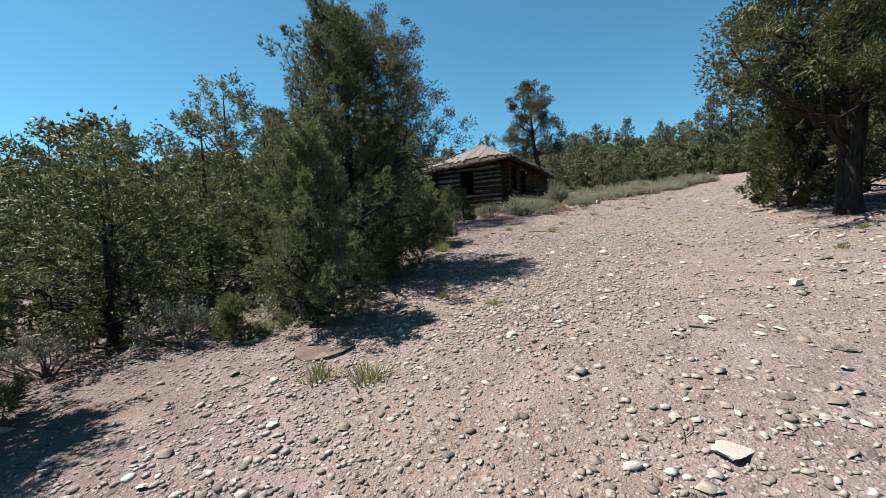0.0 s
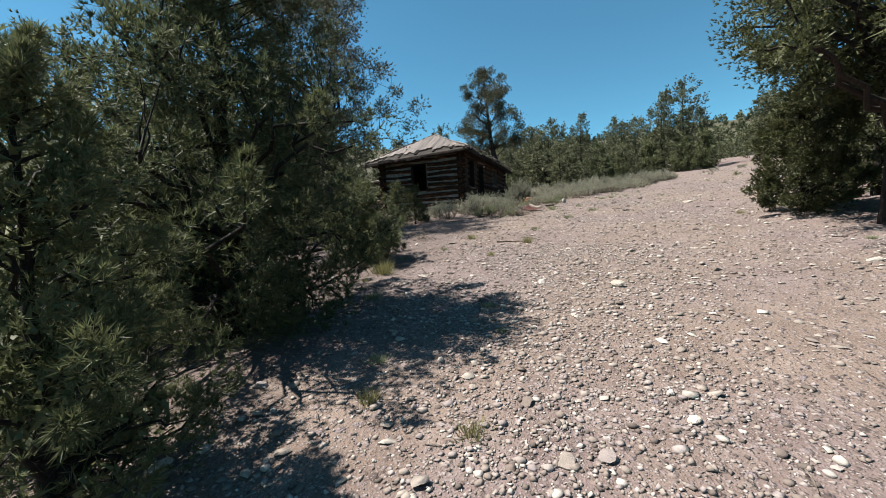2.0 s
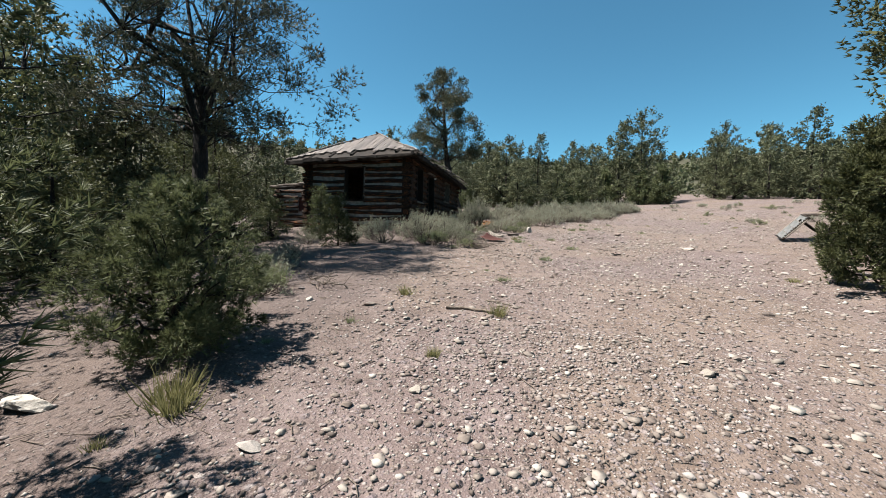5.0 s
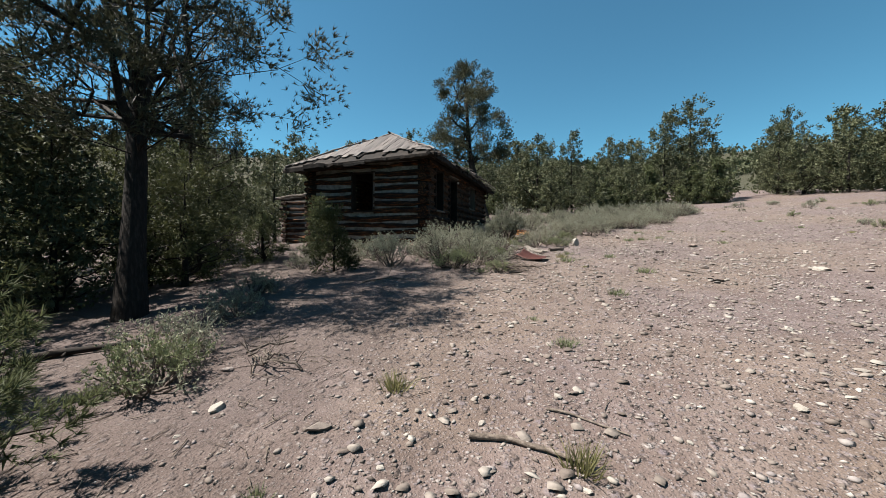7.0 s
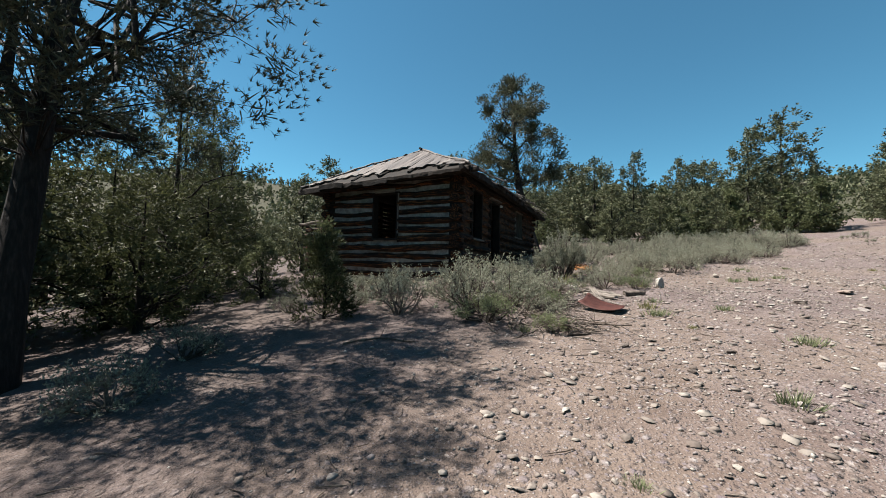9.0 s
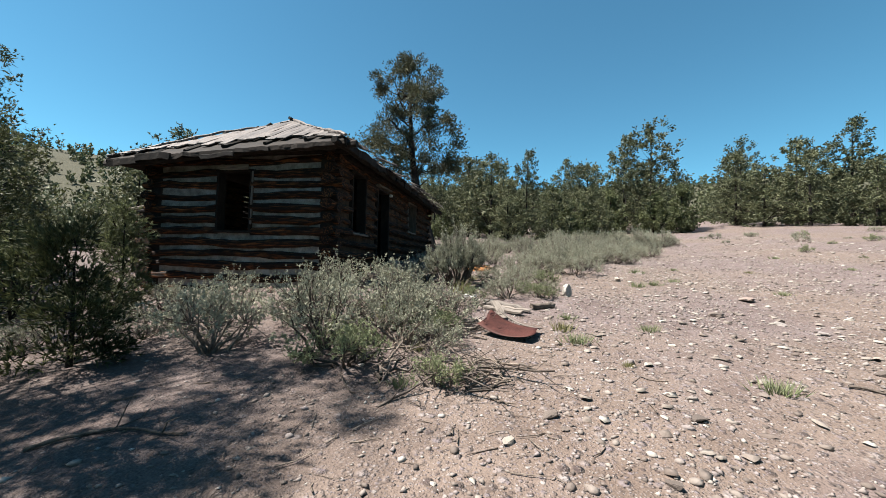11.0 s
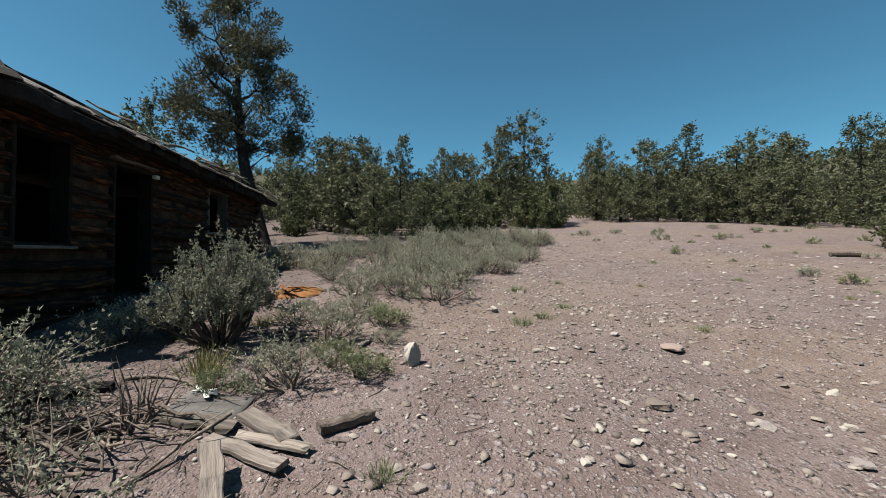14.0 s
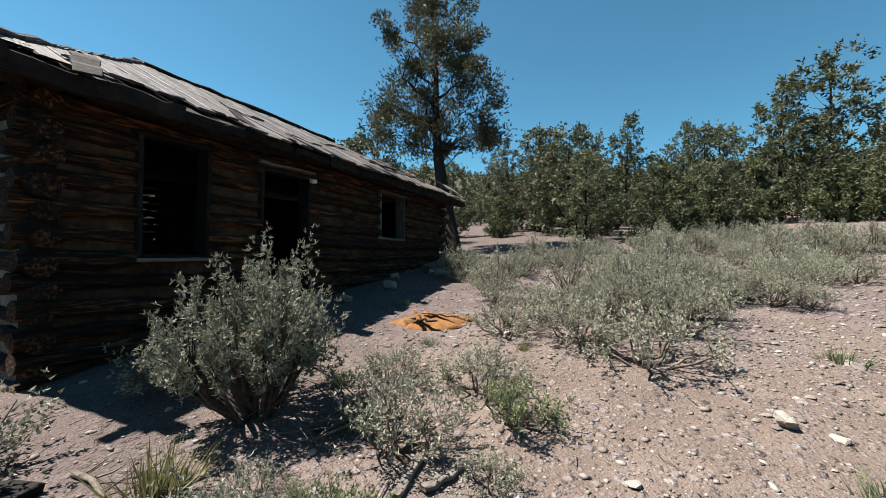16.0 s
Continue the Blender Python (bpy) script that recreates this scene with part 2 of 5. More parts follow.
SLATE = patchy_material("grey_felt", (0.0675, 0.0638, 0.0600), (0.1200, 0.1125, 0.1050), 3, 0.95)


# ---- mesh helpers ----
def part(name, bm, mat, parent, label=""):
    me = bpy.data.meshes.new(name)
    bm.to_mesh(me)
    bm.free()
    return part_mesh(name, me, mat, parent, label)


def part_mesh(name, me, mat, parent=None, label=""):
    if not me.materials:
        me.materials.append(mat)
    ob = new(name, me)
    if parent is not None:
        ob.parent = parent
    if label:
        ob["label"] = label
    return ob


def fast_mesh(name, verts, faces):
    """A mesh from an array of corners and an array of faces that all have the same number of corners."""
    me = bpy.data.meshes.new(name)
    verts, faces = np.asarray(verts, dtype=np.float32), np.asarray(faces, dtype=np.int32)
    n, k = faces.shape
    me.vertices.add(len(verts))
    me.vertices.foreach_set("co", verts.ravel())
    me.loops.add(n * k)
    me.loops.foreach_set("vertex_index", faces.ravel())
    me.polygons.add(n)
    me.polygons.foreach_set("loop_start", np.arange(n, dtype=np.int32) * k)
    me.update(calc_edges=True)
    return me


def smooth(me):
    me.polygons.foreach_set("use_smooth", np.ones(len(me.polygons), dtype=bool))
    return me


class Tubes:
    """Tapered round branches gathered into one mesh."""

    def __init__(self):
        self.v, self.f, self.count = [], [], 0

    def add(self, pts, radii, sides=6):
        pts = np.asarray(pts, float)
        tan = np.gradient(pts, axis=0)
        tan /= np.linalg.norm(tan, axis=1)[:, None] + 1e-9
        ref = np.array([0.31, 0.93, 0.2]) if abs(tan[0][2]) > 0.7 else np.array([0.1, 0.2, 0.97])
        a = np.linspace(0, 2 * np.pi, sides, endpoint=False)
        for p, t, r in zip(pts, tan, radii):
            s = np.cross(t, ref)
            s /= np.linalg.norm(s) + 1e-9
            u = np.cross(s, t)
            self.v.append(p + r * (np.cos(a)[:, None] * s + np.sin(a)[:, None] * u))
        for i in range(len(pts) - 1):
            o = self.count + i * sides
            for j in range(sides):
                k = (j + 1) % sides
                self.f.append((o + j, o + k, o + sides + k, o + sides + j))
        self.count += len(pts) * sides

    def mesh(self, name):
        return smooth(fast_mesh(name, np.concatenate(self.v), np.array(self.f)))


def blades(points, ways, per, length, width, spread, rng):
    """Corners and faces of thin leaf blades: at each point a tuft of them round its way."""
    n = len(points)
    d = np.repeat(ways, per, axis=0) + spread * rng.normal(size=(n * per, 3))
    d /= np.linalg.norm(d, axis=1)[:, None] + 1e-9
    s = np.cross(d, rng.normal(size=(n * per, 3)))
    s /= np.linalg.norm(s, axis=1)[:, None] + 1e-9
    ln = length * rng.uniform(0.6, 1.3, size=(n * per, 1))
    w = width * rng.uniform(0.7, 1.3, size=(n * per, 1))
    p = np.repeat(points, per, axis=0)
    v = np.stack([p + s * w * 0.7, p + d * ln, p - s * w * 0.7], axis=1).reshape(-1, 3)
    return v, np.arange(n * per * 3).reshape(-1, 3)


def sphere_ways(n, rng):
    d = rng.normal(size=(n, 3))
    return d / (np.linalg.norm(d, axis=1)[:, None] + 1e-9)


def tangle(points, size, per, broad, rng):
    """The dense twiggy heart of each clump: short broad sprays, every way."""
    n = len(points) * per
    d = sphere_ways(n, rng)
    p = np.repeat(points, per, axis=0) + d * size * 0.6 * rng.uniform(0.1, 1.0, size=(n, 1))
    return blades(p, sphere_ways(n, rng), 1, size * 0.42, size * broad, 0.3, rng)


# ---- ground ----
SLOPE = math.tan(radians(7.0))


def lie(x, y):
    """The height of the ground, without its small bumps."""
    z = SLOPE * y + 0.03 + 0.012 * min(max(y, -5), 10)
    z += 0.07 * max(0.0, min(x, 16) - 2) - 0.06 * max(0.0, min(-x, 30) - 5)
    r = math.hypot(x, y - 10)
    if r > 80:
        k = min(1.0, (r - 80) / 180)
        k = k * k * (3 - 2 * k)
        ahead = min(1.0, max(0.0, (y - 10) / r + 0.5))
        z = z * (1 - k) + k * (2.5 + 0.185 * min(r, 300)) * ahead
    return z


def ground(x, y):
    z = lie(x, y)
    z += 0.05 * noise.noise((x * 0.45, y * 0.45, 0)) + 0.022 * noise.noise((x * 1.7, y * 1.7, 3)) + 0.01 * noise.noise((x * 5, y * 5, 7))
    r = math.hypot(x, y - 10)
    if r > 60:
        z += min(1.0, (r - 60) / 60) * 6.0 * noise.noise((x * 0.012, y * 0.012, 1))
    return z


def graded(lo, hi, step, grow, far_lo, far_hi):
    mid = list(np.arange(lo, hi + step / 2, step))
    left, right, s = [], [], step
    while (left[-1] if left else lo) > far_lo:
        s *= grow
        left.append((left[-1] if left else lo) - s)
    s = step
    while (right[-1] if right else hi) < far_hi:
        s *= grow
        right.append((right[-1] if right else hi) + s)
    return np.array(left[::-1] + mid + right)


def build_ground():
    xs = graded(-8.0, 7.0, 0.13, 1.10, -900, 900)
    ys = graded(-1.0, 24.0, 0.13, 1.10, -700, 1200)
    verts = np.array([(x, y, ground(x, y)) for y in ys for x in xs])
    nx, ny = len(xs), len(ys)
    i = np.arange(nx * ny).reshape(ny, nx)
    faces = np.stack([i[:-1, :-1], i[:-1, 1:], i[1:, 1:], i[1:, :-1]], axis=-1).reshape(-1, 4)
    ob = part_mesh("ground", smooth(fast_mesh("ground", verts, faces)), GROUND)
    return tagged(ob, "sloping pinkish gravel and dirt clearing with a track", "ground", kind="structure")


GROUND_OB = build_ground()


# ---- trees ----
def puffs_for(h, r, low, count, rng, shape=1.0, top=0.55, weight=1.15):
    """Clump centres inside an uneven crown: widest at a third of its height."""
    out = []
    lobes = rng.uniform(0.7, 1.15, size=9)
    for i in range(count):
        u = ((i + rng.uniform(0, 1)) / count) ** weight
        a = rng.uniform(0, 2 * math.pi)
        wide = (math.sin((0.14 + 0.8 * u) * math.pi) ** top) * (1 - 0.45 * shape * u)
        lob = lobes[int(a / (2 * math.pi) * 9) % 9] * (0.85 + 0.3 * math.sin(7 * u + a * 2))
        q = r * wide * lob * math.sqrt(rng.uniform(0.12, 1.0))
        out.append((q * math.cos(a), q * math.sin(a), low + (h - low) * u))
    return np.array(out)


def crown_clumps(h, r, low, count, rng, cone):
    """Clump centres of a bushy crown that reaches to the ground: most near its surface, in lobes."""
    out = []
    lobes = rng.uniform(0.72, 1.12, size=(4, 7))
    while len(out) < count:
        u = rng.uniform(0, 1)
        wide = (0.62 + 0.38 * min(1.0, u / 0.22)) * (1 - max(0.0, (u - 0.22) / 0.88) ** cone)
        if rng.uniform(0, 1) > wide + 0.12:
            continue
        a = rng.uniform(0, 2 * math.pi)
        lob = lobes[int(u * 3.99)][int(a / (2 * math.pi) * 7) % 7]
        q = r * wide * lob * (rng.uniform(0, 1) ** 0.33 if len(out) % 5 else 0.55 * rng.uniform(0, 1))
        out.append((q * math.cos(a), q * math.sin(a), low + (h - low) * u))
    return np.array(out)


def build_tree(name, mat, h, r, low, trunk, seed, puff_count, puff_size, tufts, per, length, width, lean=(0, 0), bend=None, limbs=14, shape=1.0, top=0.55, spread=0.45, stems=1, twig=0.012, rise=0.5, weight=1.15, thin=1, cone=None, fork=None, wobble=0.04, body=0.0, heart=(22, 0.1)):
    rng = np.random.default_rng(seed)
    root = new(name)
    wood = Tubes()
    spine_t = np.linspace(0, 1, 9)

    def spine(t):
        k = np.array([lean[0] * t + 0.10 * trunk * math.sin(9 * t + seed), lean[1] * t + 0.10 * trunk * math.cos(7 * t + seed), t * h * 0.93])
        return k if bend is None else k + np.array([bend[0] * math.sin(math.pi * t), bend[1] * math.sin(math.pi * t), 0])

    for s in range(stems):
        off = np.array([0, 0, 0]) if s == 0 else np.array([rng.uniform(-0.8, 0.8) * r * 0.5, rng.uniform(-0.8, 0.8) * r * 0.5, 0])
        pts = [spine(t) + off * (t ** 0.8) for t in spine_t]
        pts[0] = pts[0] + np.array([0, 0, -0.25])
        rad = [trunk * (1.0 - 0.92 * t) * (1.35 if t == 0 else 1) * (1 if s == 0 else 0.7) * (0.5 if fork and t > fork + 0.06 else 1) for t in spine_t]
        wood.add(pts, rad, 9)
    centres = puffs_for(h, r, low, puff_count, rng, shape, top, weight) if cone is None else crown_clumps(h, r, low, puff_count, rng, cone)
    for i, c in enumerate(centres):
        t = min(0.97, max(0.06, c[2] / h))
        centres[i] = c + np.array([*(spine(t)[:2]), 0])
    # main limbs reach from the trunk to the outer clumps, twigs from the nearest wood to the others
    nodes = [spine(t) for t in np.linspace(max(0.06, 0.5 * low / h), 0.95, 12)]
    order = np.argsort(-np.hypot(centres[:, 0], centres[:, 1]) * rng.uniform(0.5, 1.2, size=len(centres)))
    for n, i in enumerate(order):
        c = centres[i]
        if n >= limbs and n % thin:
            continue
        if n < limbs:
            out = math.hypot(c[0], c[1])
            t0 = max(0.07, 0.55 * low / h, min(0.88, (c[2] - rise * out) / (h * 0.93)))
            a, steps, sides = spine(t0), 8, 6
            rad0 = trunk * 0.36 * (1 - 0.65 * t0)
            if fork:
                a = spine(rng.uniform(fork - 0.08, fork + 0.16))
                rad0 = trunk * rng.uniform(0.2, 0.4)
            wob = wobble * np.linalg.norm(c - a)
        else:
            arr = np.array(nodes)
            a = arr[np.argmin(np.linalg.norm(arr - (c * 0.9), axis=1))]
            rad0, steps, sides, wob = max(twig, trunk * 0.07), 4, 4, 0.03
        ts = np.linspace(0, 1, steps)
        pts = [a + (c - a) * q + np.array([0, 0, 0.16 * math.sin(math.pi * q) * math.hypot(c[0] - a[0], c[1] - a[1]) * (1 if n % 3 else -0.6)]) + rng.normal(size=3) * wob * (0 < q < 1) * np.array([1, 1, 0.7]) for q in ts]
        wood.add(pts, [rad0 * (1 - 0.8 * q) for q in ts], sides)
        if n < limbs:
            nodes += pts[2:]
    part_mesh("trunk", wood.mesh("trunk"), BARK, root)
    pos, ways = [], []
    for c in centres:
        k = int(tufts * rng.uniform(0.6, 1.4))
        d = sphere_ways(k, rng)
        size = puff_size * rng.uniform(0.55, 1.3) * (1 - 0.35 * max(0, (c[2] - low) / max(0.1, h - low) - 0.5))
        out = c - np.array([*spine(min(0.97, c[2] / h))[:2], c[2] - 0.25 * r])
        out = out / (np.linalg.norm(out) + 1e-6)
        if cone is None:
            rr = size * rng.uniform(0.35, 1.0, size=(k, 1))
            pos.append(c + d * rr * np.array([1, 1, 0.75]))
            ways.append(d * 0.7 + out * 0.6 + np.array([0, 0, 0.35]))
        else:
            # a plume: wide at its foot, its tip outwards and up
            axis = out * 0.75 + np.array([0, 0, 0.55]) + 0.3 * rng.normal(size=3)
            axis /= np.linalg.norm(axis)
            u = rng.uniform(0, 1, size=(k, 1)) ** 0.8
            pos.append(c + axis * size * (1.6 * u - 0.6) + d * size * (0.72 - 0.5 * u) * rng.uniform(0.6, 1.1, size=(k, 1)))
            ways.append(axis * 0.75 + d * 0.55)
    v, f = blades(np.concatenate(pos), np.concatenate(ways), per, length, width, spread, rng)
    if body:
        ax = np.array([[*spine(min(0.97, c[2] / h))[:2], c[2] - 0.1 * puff_size] for c in centres])
        v2, f2 = tangle(ax + (centres - ax) * body, puff_size, *heart, rng)
        v2[:, 2] = np.maximum(v2[:, 2], 0.06)
        v, f = np.concatenate([v, v2]), np.concatenate([f, f2 + len(v)])
    part_mesh("crown", fast_mesh("crown", v, f), mat, root)
    return root


def stand(ob, x, y, turn=0.0, sink=0.05):
    ob.matrix_basis = pose(x, y, ground(x, y) - sink, 0, 0, turn)
    return ob


# ---- the log cabin ----
CABIN = pose(-6.1, 19.92, 2.30, 0, 0, -2.9)


def box(bm, lo, hi, m=None):
    vs = [bm.verts.new((x, y, z)) for z in (lo[2], hi[2]) for y in (lo[1], hi[1]) for x in (lo[0], hi[0])]
    for f in ((0, 2, 3, 1), (4, 5, 7, 6), (0, 1, 5, 4), (2, 6, 7, 3), (0, 4, 6, 2), (1, 3, 7, 5)):
        bm.faces.new([vs[i] for i in f])
    if m is not None:
        bmesh.ops.transform(bm, matrix=m, verts=vs)
    return vs


def worn_box(size, rng, wear=0.006, cuts=3):
    """A board with cut corners, waving edges and uneven ends; its length runs along x."""
    lx, ly, lz = size
    c = min(ly, lz) * 0.18
    ring = [(-ly / 2 + c, -lz / 2), (ly / 2 - c, -lz / 2), (ly / 2, -lz / 2 + c), (ly / 2, lz / 2 - c), (ly / 2 - c, lz / 2), (-ly / 2 + c, lz / 2), (-ly / 2, lz / 2 - c), (-ly / 2, -lz / 2 + c)]
    xs = np.linspace(-lx / 2, lx / 2, cuts + 2)
    bm, rows = bmesh.new(), []
    for i, x in enumerate(xs):
        oy, oz = rng.normal() * wear, rng.normal() * wear
        skew = rng.normal() * wear * 3 if i in (0, cuts + 1) else 0
        rows.append([bm.verts.new((x + skew * (k % 3 - 1), y + oy, z + oz)) for k, (y, z) in enumerate(ring)])
    for a, b in zip(rows, rows[1:]):
        for k in range(8):
            bm.faces.new((a[k], a[(k + 1) % 8], b[(k + 1) % 8], b[k]))
    bm.faces.new(rows[0][::-1])
    bm.faces.new(rows[-1])
    return bm


def log_mesh(length, r, rng, flat=0.8, sides=9):
    """A hand-hewn log along x, from 0 to length, with bumps and flat cut ends."""
    n = max(3, int(length / 0.28))
    bm, rows = bmesh.new(), []
    ph = rng.uniform(0, 9, size=3)
    for i in range(n + 1):
        x = length * i / n
        dy, dz = 0.014 * math.sin(1.7 * x + ph[0]), 0.02 * math.sin(1.9 * x + ph[1]) + 0.009 * rng.normal()
        rr = r * (1 + 0.10 * math.sin(2.3 * x + ph[2]) + 0.05 * rng.normal())
        rows.append([bm.verts.new((x, dy + rr * math.cos(a) * (1 + 0.07 * rng.normal()), dz + flat * rr * math.sin(a) * (1 + 0.07 * rng.normal()))) for a in np.linspace(0, 2 * math.pi, sides, endpoint=False)])
    for a, b in zip(rows, rows[1:]):
        for k in range(sides):
            bm.faces.new((a[k], b[k], b[(k + 1) % sides], a[(k + 1) % sides]))
    bm.faces.new(rows[0])
    bm.faces.new(rows[-1][::-1])
    return bm


def log_wall(parent, name, m, length, rows, openings, seed, pitch=0.24, over=0.2, r=0.105, lift=0.0, label="", mortar=None):
    """A wall of stacked logs along x, outside towards -y; its mortar core is the wall and each log a piece of it."""
    rng = np.random.default_rng(seed)
    top = rows * pitch
    bm = bmesh.new()
    cuts = sorted({0.0, length, *[o[0] for o in openings], *[o[1] for o in openings]})
    for a, b in zip(cuts, cuts[1:]):
        mid = (a + b) / 2
        holes = sorted([(o[2], o[3]) for o in openings if o[0] <= mid <= o[1]])
        z = 0.0
        for h0, h1 in holes + [(top, top)]:
            if h0 - z > 0.01:
                n = max(1, int((b - a) / 0.3))
                for i in range(n):
                    box(bm, (a + (b - a) * i / n, -0.045, z), (a + (b - a) * (i + 1) / n, 0.045, h0))
            z = h1
    bmesh.ops.remove_doubles(bm, verts=bm.verts, dist=0.0005)
    for v in bm.verts:
        v.co.y += 0.012 * noise.noise((v.co.x * 3, v.co.z * 3, seed)) * (1 if v.co.y > 0 else 1)
    wall = part(name, bm, mortar or CHINK, parent, label)
    wall.matrix_basis = m
    for k in range(rows):
        z = (k + 0.5) * pitch + lift
        spans = [(-over * rng.uniform(0.7, 1.3), length + over * rng.uniform(0.7, 1.3))]
        for o in openings:
            if o[2] - 0.05 < z < o[3] + 0.05:
                nxt = []
                for a, b in spans:
                    if o[0] <= a or o[1] >= b:
                        nxt.append((a, b))
                    else:
                        nxt += [(a, o[0]), (o[1], b)]
                spans = nxt
        for a, b in spans:
            if b - a < 0.08:
                continue
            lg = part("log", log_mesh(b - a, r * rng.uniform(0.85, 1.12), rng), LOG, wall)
            lg.matrix_basis = pose(a, -0.018 + 0.006 * rng.normal(), z + 0.014 * rng.normal(), rng.uniform(0, 360) * 0, 0, 0)
    return wall


def opening_frame(parent, m, a, b, z0, z1, mat, rng, sill=True, name="window", label=""):
    """Casing boards round an opening; the pane is long gone."""
    w = None
    for nm, cx, cz, ln, up in (("jamb", a, (z0 + z1) / 2, z1 - z0, True), ("jamb", b, (z0 + z1) / 2, z1 - z0, True), ("lintel", (a + b) / 2, z1, b - a + 0.12, False), ("sill", (a + b) / 2, z0, b - a + 0.1, False)):
        if nm == "sill" and not sill:
            continue
        bm = worn_box((ln, 0.24, 0.05), rng, 0.004)
        ob = part(nm, bm, mat, w or parent)
        ob.matrix_basis = (m @ pose(cx, 0, cz, 0, 90 if up else 0, 0))
        if w is None:
            w = None
    return w


def build_cabin():
    cabin = tagged(new("log_cabin"), "abandoned weathered log cabin with pale chinking and board hip roof", "cabin")
    cabin.matrix_basis = CABIN
    W, L, ROWS_UP = 4.2, 7.9, 12
    rng = np.random.default_rng(5)
    south = pose(-W, 0, 0)
    east = pose(0, 0, 0, 0, 0, 90)
    west = pose(-W, L, 0, 0, 0, -90)
    north = pose(0, L, 0, 0, 0, 180)
    f_open = [(W - 2.55, W - 1.76, 1.30, 2.58)]
    e_open = [(0.75, 1.5, 1.38, 2.72), (2.28, 3.16, 0.45, 2.64), (5.12, 6.02, 1.75, 2.72)]
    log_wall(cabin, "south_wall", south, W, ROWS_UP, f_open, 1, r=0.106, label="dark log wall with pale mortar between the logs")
    log_wall(cabin, "east_wall", east, L, ROWS_UP, e_open, 2, lift=0.05, mortar=SHADED_MUD, r=0.118, label="brown log wall with two windows and a doorway")
    log_wall(cabin, "west_wall", west, L, ROWS_UP, [(4.76, 5.2, 1.5, 2.7)], 3, lift=0.05, mortar=SHADED_MUD)
    log_wall(cabin, "north_wall", north, W, ROWS_UP, [], 4, mortar=SHADED_MUD)
    opening_frame(cabin, south, *f_open[0], DARKWOOD, rng)
    opening_frame(cabin, east, *e_open[0], DARKWOOD, rng)
    opening_frame(cabin, east, *e_open[1], DARKWOOD, rng, sill=False)
    opening_frame(cabin, east, *e_open[2], PLANK, rng)
    ob = part("lintel_board", worn_box((0.66, 0.03, 0.11), rng, 0.003), PLANK, cabin, "pale board nailed above the window")
    ob.matrix_basis = south @ pose((f_open[0][0] + f_open[0][1]) / 2, -0.125, 2.64)
    ob = part("jamb_board", worn_box((1.1, 0.03, 0.035), rng, 0.003), PLANK, cabin)
    ob.matrix_basis = south @ pose(f_open[0][1] + 0.04, -0.115, 2.0, 0, 90, 0)
    for cx in (0.06, W - 0.06):
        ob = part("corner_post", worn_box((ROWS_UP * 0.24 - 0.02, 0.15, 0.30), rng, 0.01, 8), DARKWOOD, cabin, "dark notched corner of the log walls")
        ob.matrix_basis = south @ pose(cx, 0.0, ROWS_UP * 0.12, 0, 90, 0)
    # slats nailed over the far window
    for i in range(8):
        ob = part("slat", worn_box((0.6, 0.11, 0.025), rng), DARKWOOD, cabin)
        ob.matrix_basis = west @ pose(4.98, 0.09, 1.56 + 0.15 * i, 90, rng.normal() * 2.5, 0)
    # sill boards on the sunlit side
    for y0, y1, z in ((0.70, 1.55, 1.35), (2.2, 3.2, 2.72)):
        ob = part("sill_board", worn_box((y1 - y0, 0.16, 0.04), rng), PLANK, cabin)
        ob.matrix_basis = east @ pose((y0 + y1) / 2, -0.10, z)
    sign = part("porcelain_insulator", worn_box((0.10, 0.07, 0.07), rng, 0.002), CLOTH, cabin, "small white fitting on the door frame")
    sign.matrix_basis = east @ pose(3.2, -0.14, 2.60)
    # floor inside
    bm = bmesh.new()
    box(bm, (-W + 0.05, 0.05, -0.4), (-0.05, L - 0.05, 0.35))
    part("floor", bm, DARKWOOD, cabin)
    # rubble footing
    foot = part("footing", worn_box((W + 0.1, 0.32, 0.5), rng, 0.02, 8), RED_STONE, cabin, "reddish rubble stone footing")
    foot.matrix_basis = pose(-W / 2, 0.0, -0.22)
    foot2 = part("footing", worn_box((L + 0.1, 0.30, 0.5), rng, 0.02, 10), RED_STONE, cabin)
    foot2.matrix_basis = pose(0.0, L / 2, -0.2, 0, 0, 90)
    # roof
    corners = {"sw": Vector((-W - 0.62, -0.62, 2.80)), "se": Vector((0.52, -0.58, 3.03)), "ne": Vector((0.52, L + 0.5, 2.92)), "nw": Vector((-W - 0.6, L + 0.5, 2.88))}
    r0, r1 = Vector((-W / 2, 1.82, 4.31)), Vector((-W / 2, L - 1.9, 4.2))
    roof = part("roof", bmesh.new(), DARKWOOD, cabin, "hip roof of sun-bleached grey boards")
    faces = ((corners["se"], corners["ne"], r0, r1), (corners["nw"], corners["sw"], r1, r0), (corners["sw"], corners["se"], r0, r0), (corners["ne"], corners["nw"], r1, r1))
    bm = bmesh.new()
    for A, B, C, D in faces:
        drop = Vector((0, 0, -0.05))
        vs = [bm.verts.new(p + drop) for p in ((A, B, D, C) if C != D else (A, B, C))]
        low = [bm.verts.new(p + drop * 2.2) for p in ((A, B, D, C) if C != D else (A, B, C))]
        bm.faces.new(vs)
        bm.faces.new(low[::-1])
        for i in range(len(vs)):
            j = (i + 1) % len(vs)
            bm.faces.new((vs[i], low[i], low[j], vs[j]))
    bm.to_mesh(roof.data)
